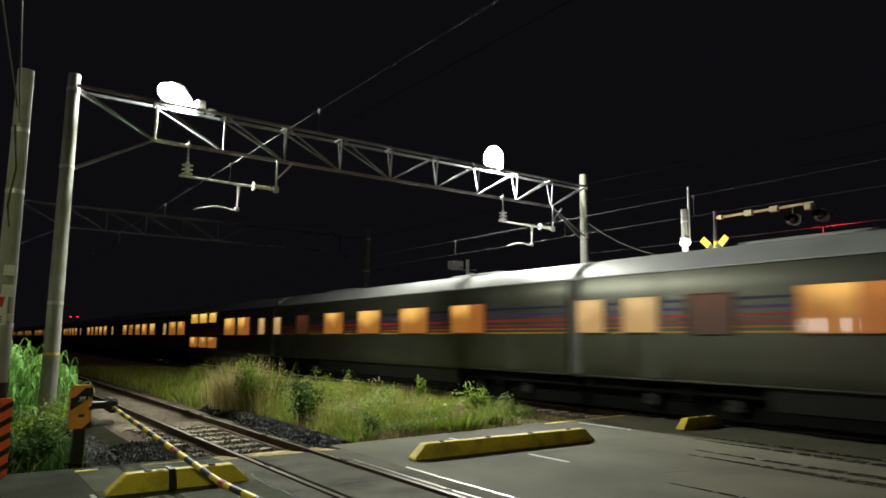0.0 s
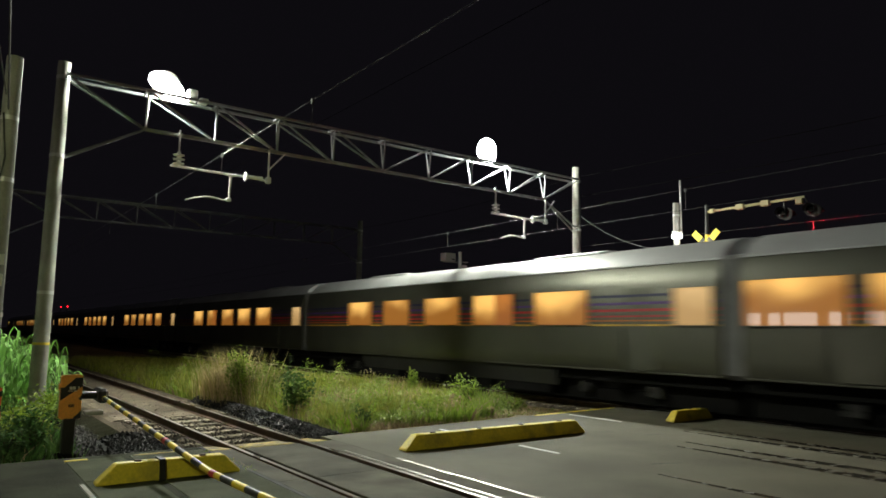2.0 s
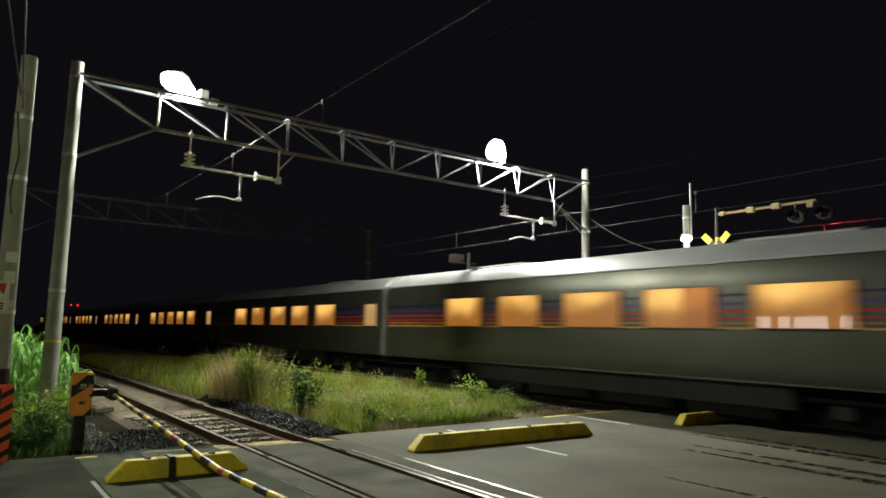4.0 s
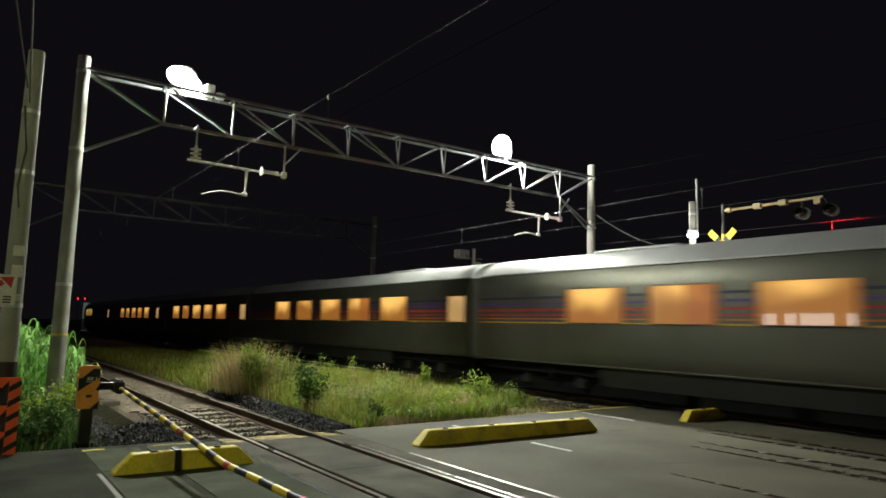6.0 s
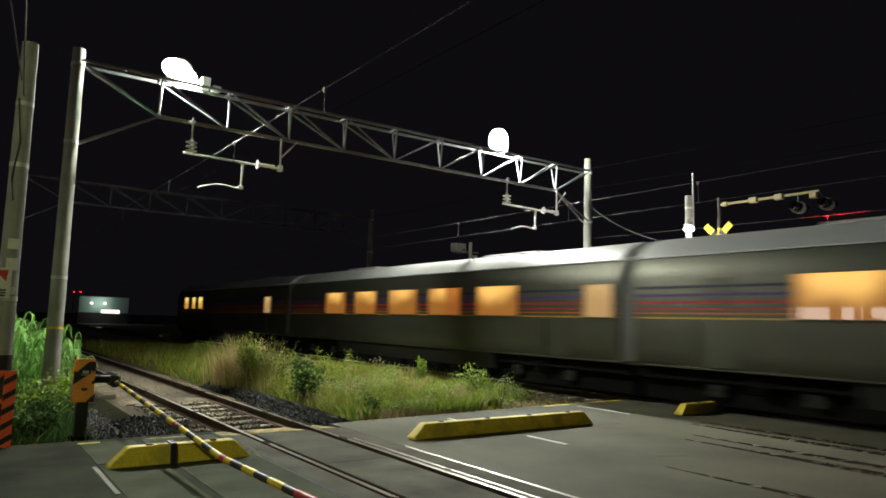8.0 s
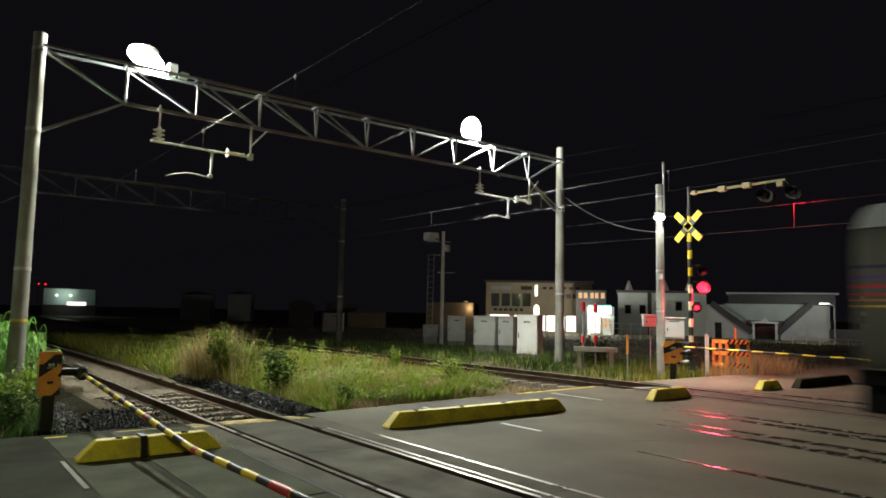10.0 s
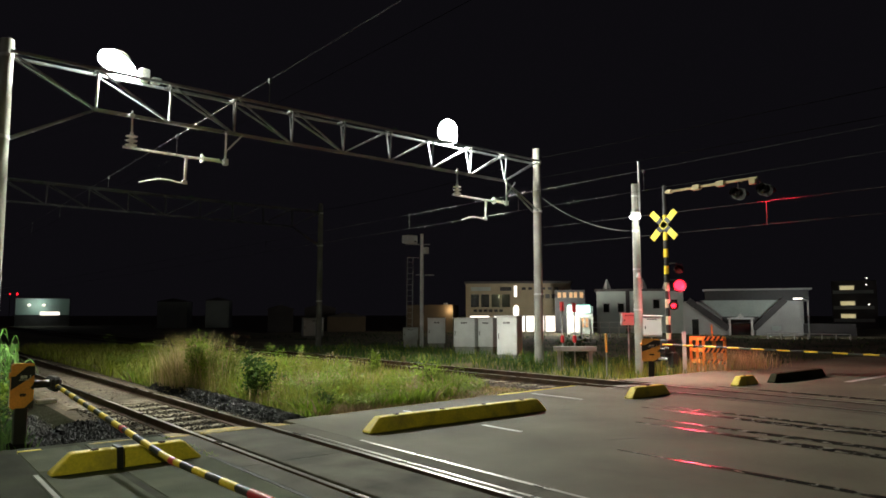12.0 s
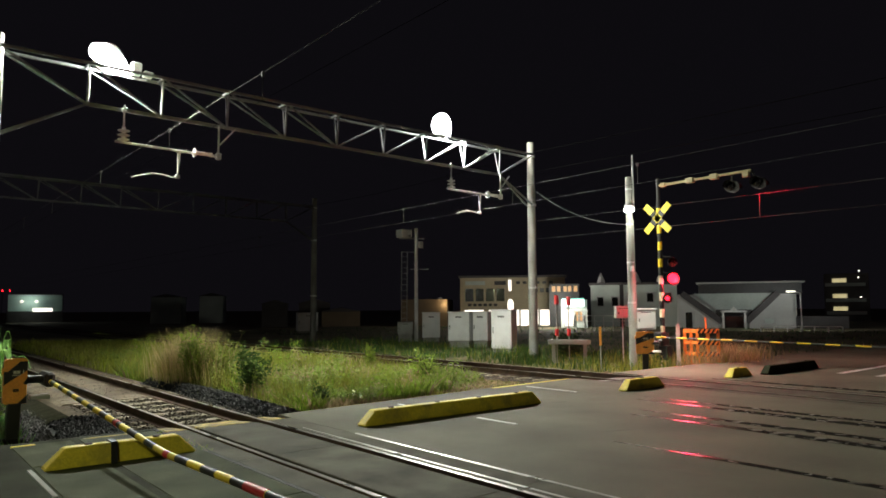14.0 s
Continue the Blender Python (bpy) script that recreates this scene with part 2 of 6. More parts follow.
# ---- mesh helpers ----
def finish(name, bm, mat, parent=None, label="", smooth=False):
    me = bpy.data.meshes.new(name)
    bmesh.ops.recalc_face_normals(bm, faces=bm.faces)
    bm.to_mesh(me)
    bm.free()
    for one in (mat if isinstance(mat, (list, tuple)) else [mat]):
        me.materials.append(one)
    if smooth:
        me.shade_smooth()
        me.set_sharp_from_angle(angle=radians(35))
    ob = new(name, me)
    if parent:
        ob.parent = parent
    if label:
        ob["label"] = label
    return ob


def part(name, bm, mat, parent, label="", smooth=False):
    return finish(name, bm, mat, parent, label, smooth)


def thing(name, label, category, group="", at=(0, 0, 0), turn=0, kind=""):
    ob = new(name)
    ob.empty_display_size = 0.2
    ob.matrix_world = pose(*at, 0, 0, turn)
    return tagged(ob, label, category, group, kind)


def box(bm, lo, hi, bevel=0.0, index=0, m=None):
    v = [bm.verts.new((x, y, z)) for x in (lo[0], hi[0]) for y in (lo[1], hi[1]) for z in (lo[2], hi[2])]
    f = [bm.faces.new([v[i] for i in q]) for q in ((0, 1, 3, 2), (4, 6, 7, 5), (0, 4, 5, 1), (2, 3, 7, 6), (0, 2, 6, 4), (1, 5, 7, 3))]
    for one in f:
        one.material_index = index
    if bevel:
        made = bmesh.ops.bevel(bm, geom=list({e for one in f for e in one.edges}), offset=bevel, segments=1, affect="EDGES")
        v = list({w for one in made["faces"] for w in one.verts} | {w for w in v if w.is_valid})
        for one in made["faces"]:
            one.material_index = index
    if m is not None:
        bmesh.ops.transform(bm, matrix=m, verts=v)
    return v


def tube(bm, a, b, r, r2=None, sides=10, index=0, caps=True):
    a, b = Vector(a), Vector(b)
    q = (b - a).to_track_quat("Z", "Y")
    r2 = r if r2 is None else r2
    rings = []
    for c, rad in ((a, r), (b, r2)):
        rings.append([bm.verts.new(c + q @ Vector((rad * math.cos(k * math.tau / sides), rad * math.sin(k * math.tau / sides), 0))) for k in range(sides)])
    for k in range(sides):
        f = bm.faces.new((rings[0][k], rings[0][(k + 1) % sides], rings[1][(k + 1) % sides], rings[1][k]))
        f.material_index = index
    if caps:
        for ring in rings:
            bm.faces.new(ring).material_index = index


def beam(bm, a, b, w, d, index=0, side=(0, 1, 0)):
    """A straight bar of w by d between two points."""
    a, b = Vector(a), Vector(b)
    z = (b - a).normalized()
    x = Vector(side).cross(z)
    if x.length < 0.01:
        x = Vector((1, 0, 0)).cross(z)
    x.normalize()
    y = z.cross(x)
    v = [bm.verts.new(c + x * sx * w / 2 + y * sy * d / 2) for c in (a, b) for sx, sy in ((-1, -1), (1, -1), (1, 1), (-1, 1))]
    for q in ((0, 1, 2, 3), (7, 6, 5, 4), (0, 4, 5, 1), (1, 5, 6, 2), (2, 6, 7, 3), (3, 7, 4, 0)):
        bm.faces.new([v[i] for i in q]).material_index = index


def lathe(bm, at, outline, sides=16, index=0, m=None):
    """Turns an outline of (radius, height) round the vertical."""
    rings = []
    made = []
    for r, z in outline:
        ring = [bm.verts.new((at[0] + r * math.cos(k * math.tau / sides), at[1] + r * math.sin(k * math.tau / sides), at[2] + z)) for k in range(sides)]
        rings.append(ring)
        made += ring
    for one, two in zip(rings, rings[1:]):
        for k in range(sides):
            bm.faces.new((one[k], one[(k + 1) % sides], two[(k + 1) % sides], two[k])).material_index = index
    bm.faces.new(rings[0]).material_index = index
    bm.faces.new(rings[-1]).material_index = index
    if m is not None:
        bmesh.ops.transform(bm, matrix=m, verts=made)


def prism(bm, outline, axis, lo, hi, index=0):
    """Extrudes a closed outline along an axis: 'y' takes (x, z) points, 'x' takes (y, z)."""
    ends = []
    for c in (lo, hi):
        ends.append([bm.verts.new((p, c, q) if axis == "y" else (c, p, q)) for p, q in outline])
    k = len(outline)
    made = [bm.faces.new(ends[0]), bm.faces.new(ends[1])]
    made += [bm.faces.new((ends[0][i], ends[0][(i + 1) % k], ends[1][(i + 1) % k], ends[1][i])) for i in range(k)]
    for f in made:
        f.material_index = index
    return made


def wire(bm, points, r=0.008, sides=5):
    """One bent round rod through the points."""
    points = [Vector(p) for p in points]
    rings = []
    for i, c in enumerate(points):
        way = points[min(i + 1, len(points) - 1)] - points[max(i - 1, 0)]
        q = way.to_track_quat("Z", "Y")
        rings.append([bm.verts.new(c + q @ Vector((r * math.cos(k * math.tau / sides), r * math.sin(k * math.tau / sides), 0))) for k in range(sides)])
    for one, two in zip(rings, rings[1:]):
        for k in range(sides):
            bm.faces.new((one[k], one[(k + 1) % sides], two[(k + 1) % sides], two[k]))
    bm.faces.new(rings[0]), bm.faces.new(rings[-1])


def sag(a, b, drop, n=10):
    a, b = Vector(a), Vector(b)
    return [a.lerp(b, i / n) - Vector((0, 0, drop * 4 * (i / n) * (1 - i / n))) for i in range(n + 1)]


NEAR, FAR, GAUGE = 4.275, 14.56, 1.067
EDGE = 10.65


# ---- ground, road and tracks ----
def ground():
    bm = bmesh.new()
    xs = [-900, -300, -100, -40, -20, -10, -5] + [0.5 * k for k in range(-8, 60)] + [32, 40, 60, 100, 300, 900]
    ys = [-900, -400, -150, -60, -20, -8] + [0.5 * k for k in range(18, 90)] + [50, 60, 80, 120, 200, 400, 1500]
    grid = []
    for y in ys:
        row = []
        for x in xs:
            z = -0.32 + 0.05 * noise.noise((x * 0.5, y * 0.5, 0))
            if 6.3 < x < 12.6 and y > 9:
                z += 0.16
            if x < 2.2:
                z -= 0.14 * min(1, (2.2 - x) / 1.5)
            if x > 17:
                z += 0.12 * min(1, (x - 17) / 2)
            if y < 11.5:
                z = -0.4
            row.append(bm.verts.new((x, y, z)))
        grid.append(row)
    for a, b in zip(grid, grid[1:]):
        for i in range(len(xs) - 1):
            bm.faces.new((a[i], a[i + 1], b[i + 1], b[i]))
    tagged(finish("ground", bm, M_GROUND, smooth=True), "dark weedy soil ground beside the railway", "ground", kind="structure")


def road():
    """Asphalt slabs beside and between the tracks."""
    top = -0.012
    for a, b, label in ((-40.0, NEAR - 0.95, "worn grey asphalt road before the track"), (NEAR + 1.05, FAR - 0.95, "worn grey asphalt between the two tracks"),
                        (FAR + 0.95, 70.0, "grey asphalt road beyond the tracks")):
        bm = bmesh.new()
        e = lambda x: min(EDGE + max(0, x - 5) * 0.07, 11.4)
        c = [(a, -7.0), (b, -7.0), (b, e(b)), (a, e(a))]
        lo, hi = [bm.verts.new((x, y, -0.5)) for x, y in c], [bm.verts.new((x, y, top)) for x, y in c]
        bm.faces.new(lo), bm.faces.new(hi)
        for i in range(4):
            bm.faces.new((lo[i], lo[(i + 1) % 4], hi[(i + 1) % 4], hi[i]))
        bmesh.ops.subdivide_edges(bm, edges=[ed for ed in bm.edges if ed.calc_length() > 3], cuts=6, use_grid_fill=True)
        tagged(finish("road", bm, M_OLDASPHALT if a < -10 else M_ASPHALT), label, "road", kind="structure")


def rail_profile(c):
    return [(c - 0.06, -0.15), (c + 0.06, -0.15), (c + 0.06, -0.138), (c + 0.009, -0.115), (c + 0.009, -0.04), (c + 0.032, -0.028), (c + 0.032, -0.003),
            (c - 0.032, -0.003), (c - 0.032, -0.028), (c - 0.009, -0.04), (c - 0.009, -0.115), (c - 0.06, -0.138)]


def track(c, near):
    t = thing("railway_track", "narrow gauge railway track with rusty rails on ballast", "railway track", "railway tracks", kind="structure")
    for side in (-1, 1):
        x = c + side * (GAUGE / 2 + 0.032)
        bm = bmesh.new()
        prism(bm, rail_profile(x), "y", -360, 420, 0)
        rail = part("rail", bm, M_RAIL, t)
        bm = bmesh.new()
        box(bm, (x - 0.028, -360, -0.003), (x + 0.028, 420, 0.001))
        part("running_surface", bm, M_HEAD, rail, "polished steel rail head")
    bm = bmesh.new()
    for lo, hi in ((EDGE + 0.35, 420), (-360, -7)):
        prism(bm, [(c - 2.1, -0.45), (c - 1.45, -0.2), (c - 1.2, -0.175), (c + 1.2, -0.175), (c + 1.5, -0.2), (c + 2.2, -0.45)], "y", lo, hi)
    part("ballast", bm, M_BALLAST, t, "tan gravel ballast bed")
    bm = bmesh.new()
    prism(bm, [(c - 1.6, -0.3), (c - 1.15, -0.142), (c + 1.15, -0.142), (c + 1.6, -0.3)], "y", 15.6, 420)
    part("fine_ballast", bm, M_FINE, t, "fine tan gravel covering the sleepers")
    if near:
        bm = bmesh.new()
        prism(bm, [(2.15, -0.52), (2.15, -0.30), (2.5, -0.27), (2.86, -0.176), (2.86, -0.4)], "y", EDGE - 0.2, 13.8)
        grey = bmesh.new()
        prism(grey, [(1.2, -0.6), (1.2, -0.30), (1.9, -0.285), (2.15, -0.29), (2.15, -0.6)], "y", EDGE + 0.4, 17.0)
        prism(grey, [(2.15, -0.5), (2.15, -0.29), (2.5, -0.255), (2.86, -0.170), (2.86, -0.4)], "y", 13.8, 22.0)
        part("gravel_strip", grey, M_BED, t, "grey gravel strip, darkened for shade")
        part("oily_bed", bm, M_DARKSTONE, t, "black ballast shoulder")
    # sleepers share a few meshes
    kinds = []
    for k in range(4):
        bm = bmesh.new()
        box(bm, (-1.05, -0.12, -0.08), (1.05, 0.12, 0.0), 0.015)
        for v in bm.verts:
            v.co += Vector((random.uniform(-0.01, 0.01), random.uniform(-0.012, 0.012), random.uniform(-0.006, 0.006)))
        me = bpy.data.meshes.new("sleeper")
        bm.to_mesh(me), bm.free()
        me.materials.append(M_SLEEPER)
        kinds.append(me)
    for k in range(110 if near else 70):
        ob = new("sleeper", kinds[k % 4])
        ob.parent = t
        ob.matrix_local = pose(c + random.uniform(-0.03, 0.03), EDGE + 0.55 + k * 0.61 + random.uniform(-0.02, 0.02), -0.148 + random.uniform(-0.006, 0.004), 0, 0, random.uniform(-1, 1))
    # crossing deck: panels between and beside the rails, with flangeways left free
    inner = GAUGE / 2 - 0.085
    kinds = []
    for a, b in ((c - inner, c + inner), (c - 0.945, c - GAUGE / 2 - 0.09), (c + GAUGE / 2 + 0.09, c + (1.045 if near else 0.945))):
        y, k = -7.0, 0
        while y < EDGE - 0.6:
            step = 2.95
            bm = bmesh.new()
            box(bm, (a, y + 0.004, -0.3), (b, min(y + step, EDGE - 0.45) - 0.004, -0.008 + random.uniform(-0.003, 0.002)), 0.008)
            part("crossing_panel", bm, M_PANEL, t, "grey crossing deck panel")
            y += step
    for a, b in ((c - GAUGE / 2 + 0.002, c - inner - 0.002), (c + inner + 0.002, c + GAUGE / 2 - 0.002)):
        bm = bmesh.new()
        box(bm, (a, -7, -0.3), (b, EDGE, -0.06))
        part("flangeway_filler", bm, M_DARKRUBBER, t, "dark dirt in the flangeway")
    # ends of the deck: yellow paint near, pale concrete far for its lit patches
    for a, b in ((c - 0.93, c - GAUGE / 2 - 0.08), (c - inner + 0.05, c + inner - 0.05), (c + GAUGE / 2 + 0.08, c + 0.95)):
        bm = bmesh.new()
        box(bm, (a, EDGE - 0.446, -0.3), (b, EDGE + 0.34, -0.006), 0.02)
        for v in bm.verts:
            if v.co.z > -0.1 and v.co.y > EDGE + 0.2:
                v.co.z -= 0.07
        part("deck_ramp", bm, M_PALEYELLOW if near else M_CONCRETE, t, "worn sloping end of the deck")
    return t


def steel_edges():
    for x, w, y0, y1 in ((5.33, 0.045, -7, 8.3), (4.985, 0.035, -7, 9.2)):
        bm = bmesh.new()
        box(bm, (x - w / 2, y0, -0.05), (x + w / 2, y1, -0.003), 0.003)
        tagged(finish("steel_edge_strip", bm, M_HEAD), "shiny steel edge strip of the crossing deck", "edge strip", "edge strips", "structure")
    for x, w in ((3.30, 0.06),):
        bm = bmesh.new()
        box(bm, (x - w / 2, -7, -0.05), (x + w / 2, EDGE - 0.05, -0.008), 0.0)
        tagged(finish("road_joint", bm, M_DARKRUBBER), "dark tar joint in the road", "road joint", kind="structure")
    # mossy slabs before the near track
    for x0, x1, y0, y1 in ((1.47, 2.17, 8.9, 10.4), (2.25, 3.27, 8.9, 10.4), (1.47, 2.17, 6.0, 8.88), (2.25, 3.27, 6.0, 8.88), (1.47, 2.17, 2.9, 5.98), (2.25, 3.27, 2.9, 5.98)):
        bm = bmesh.new()
        box(bm, (x0, y0, -0.2), (x1, y1, -0.004), 0.012)
        tagged(finish("slab", bm, M_SLAB), "mossy grey concrete slab of the crossing", "concrete slab", "crossing slabs", "structure")
    for x0, x1, y0, y1, mat, label in ((1.40, 1.45, 7.35, 8.75, M_CONCRETE, "pale concrete edge of the crossing"), (1.47, 1.74, 10.33, 10.40, M_YELLOW, "rest of yellow paint on the slab edge"),
                                       (2.3, 2.9, 10.34, 10.40, M_PALEYELLOW, "rest of yellow paint on the slab edge")):
        bm = bmesh.new()
        box(bm, (x0, y0, -0.1), (x1, y1, 0.002), 0.004)
        tagged(finish("slab_edge", bm, mat), label, "slab edge", "slab edges", "structure")
    # smooth tar seams between the tracks
    for x, w, y1 in ((11.74, 0.20, 7.9), (11.30, 0.28, 7.8), (10.20, 0.24, 7.0), (9.68, 0.30, 6.8), (7.54, 0.14, 5.6), (15.95, 0.3, 8.8)):
        bm = bmesh.new()
        n = 40
        left, right = [], []
        for k in range(n + 1):
            y = -7 + (y1 + 7) * k / n
            d = 0.03 * noise.noise((x * 3, y * 0.7, 0))
            ww = w * (0.85 + 0.25 * noise.noise((x, y * 0.8, 5))) * min(1, (n - k + 0.3) / 7)
            left.append((x + d - ww / 2, y)), right.append((x + d + ww / 2, y))
        lo, hi = [[bm.verts.new((px, py, z)) for px, py in left + right[::-1]] for z in (-0.03, -0.005)]
        m = len(lo)
        for k in range(n):
            bm.faces.new((hi[k], hi[k + 1], hi[m - 2 - k], hi[m - 1 - k]))
        for k in range(m):
            bm.faces.new((lo[k], lo[(k + 1) % m], hi[(k + 1) % m], hi[k]))
        tagged(finish("tar_seam", bm, M_TAR), "smooth dark tar seam in the road", "tar seam", "tar seams", "structure")
    # hairline cracks and small patches of dirt in the asphalt
    for (x0, y0), (x1, y1), w in (((4.10, 6.55), (4.55, 6.25), 0.02), ((3.95, 5.2), (4.5, 5.15), 0.018), ((6.3, 8.35), (8.9, 8.1), 0.012), ((8.4, 10.0), (9.9, 9.2), 0.014), ((6.2, 6.0), (6.9, 3.0), 0.010),
                                  ((8.6, 6.9), (9.3, 5.1), 0.010), ((9.7, 8.6), (10.1, 8.45), 0.06), ((8.0, 6.1), (8.5, 5.9), 0.05), ((10.3, 7.9), (10.6, 7.75), 0.05), ((12.0, 8.2), (12.3, 7.4), 0.016)):
        bm = bmesh.new()
        n = 18
        a, b = Vector((x0, y0, 0)), Vector((x1, y1, 0))
        way = (b - a).normalized()
        off = Vector((-way.y, way.x, 0))
        rims = []
        for side in (-1, 1):
            line = []
            for k in range(n + 1):
                f = k / n
                wide = w * (0.5 + 0.5 * noise.noise((x0 * 5, f * 9, side))) * min(1, 6 * f + 0.1, 6 * (1 - f) + 0.1)
                p = a.lerp(b, f) + off * (0.05 * noise.noise((x0 * 7, f * 5, 3)) + side * wide / 2)
                line.append(bm.verts.new((p.x, p.y, -0.0095)))
            rims.append(line)
        for k in range(n):
            bm.faces.new((rims[0][k], rims[0][k + 1], rims[1][k + 1], rims[1][k]))
        bmesh.ops.solidify(bm, geom=list(bm.faces), thickness=0.004)
        tagged(finish("road_crack", bm, M_DARKRUBBER), "thin dark crack in the worn asphalt", "road crack", "road cracks", "structure")
    for x, y0, y1, w in ((7.56, 7.35, 8.2, 0.07), (7.54, 9.5, 10.3, 0.07), (11.38, 9.3, 10.7, 0.07)):
        bm = bmesh.new()
        box(bm, (x - w / 2, y0, -0.03), (x + w / 2, y1, -0.006))
        tagged(finish("road_marking", bm, M_WHITE), "short worn white line on the asphalt", "road marking", "road markings", "structure")
    bm = bmesh.new()
    prism(bm, [(10.95, -0.03), (11.05, -0.03), (11.05, -0.007), (10.95, -0.007)], "x", 10.6, 13.4)
    for v in bm.verts:
        v.co.y += (v.co.x - 10.6) * 0.07 - 0.02
    line = bmesh.new()
    box(line, (19.6, 7.15, -0.03), (34.0, 7.32, -0.006))
    for k in range(3):
        bar = bmesh.new()
        box(bar, (19.4 + k * 0.2, 6.2 - k * 0.55, -0.03), (24.0, 6.36 - k * 0.55, -0.006))
        tagged(finish("road_marking", bar, M_WHITE), "worn white hatching on the far road", "road marking", "road markings", "structure")
    tagged(finish("road_marking", line, M_WHITE), "white edge line on the far road", "road marking", "road markings", "structure")
    tagged(finish("road_marking", bm, M_YELLOW), "yellow edge line on the asphalt", "road marking", "road markings", "structure")


# ---- the train ----
SPEED, LENGTH = 23.09, 20.4
FRONT = 33.03 - 2 * LENGTH
VESTIBULE = (0.40, 1.34, 1.98, 2.80, "v")
STANDARD = [VESTIBULE, (3.86, 5.76, 1.99, 2.86, "w"), (6.6, 8.42, 1.99, 2.86, "c"), (9.12, 11.02, 1.99, 2.86, "w"), (11.95, 13.68, 1.99, 2.86, "w"), (14.45, 16.34, 1.99, 2.86, "w")]
SECOND = [VESTIBULE, (3.86, 5.76, 1.99, 2.86, "w"), (6.6, 8.42, 1.99, 2.86, "w"), (9.12, 11.02, 1.99, 2.86, "w"), (11.95, 13.68, 1.99, 2.86, "c"), (14.45, 16.34, 1.99, 2.86, "w")]
DECKS = [(1.05, 1.97, 1.98, 2.80, "v"), (3.25, 5.18, 1.95, 2.9, "c"), (5.58, 7.5, 1.95, 2.9, "w"), (15.8, 17.74, 1.97, 2.88, "c"), (18.1, 20.08, 1.97, 2.88, "w"),
         (8.98, 10.5, 2.72, 3.30, "l"), (10.86, 12.5, 2.72, 3.30, "l"), (12.75, 14.4, 2.72, 3.30, "l"), (8.75, 10.64, 1.17, 1.80, "w"), (10.72, 12.54, 1.17, 1.80, "w"),
         (12.62, 14.48, 1.17, 1.80, "c")]
DINER = [(19.34, 20.26, 1.98, 2.80, "v"), (17.75, 18.78, 1.98, 2.80, "v"), (15.9, 17.0, 1.95, 2.8, "b"), (12.6, 14.55, 1.95, 2.86, "c"), (9.5, 11.5, 1.95, 2.86, "w"), (6.6, 8.6, 1.95, 2.86, "w")]
SLEEPER_CAR = [(3.6, 5.35, 1.99, 2.86, "c"), (6.66, 8.48, 1.99, 2.86, "w"), (9.8, 11.58, 1.99, 2.86, "w"), (12.8, 14.6, 1.99, 2.86, "w"), (16.15, 17.5, 1.99, 2.84, "b"), (19.36, 20.28, 1.98, 2.80, "v")]
TAIL = [(2.25, 3.2, 1.99, 2.80, "v"), (14.0, 15.0, 2.2, 2.95, "l"), (15.6, 16.5, 2.2, 2.95, "l"), (17.2, 18.3, 2.2, 2.95, "l")]


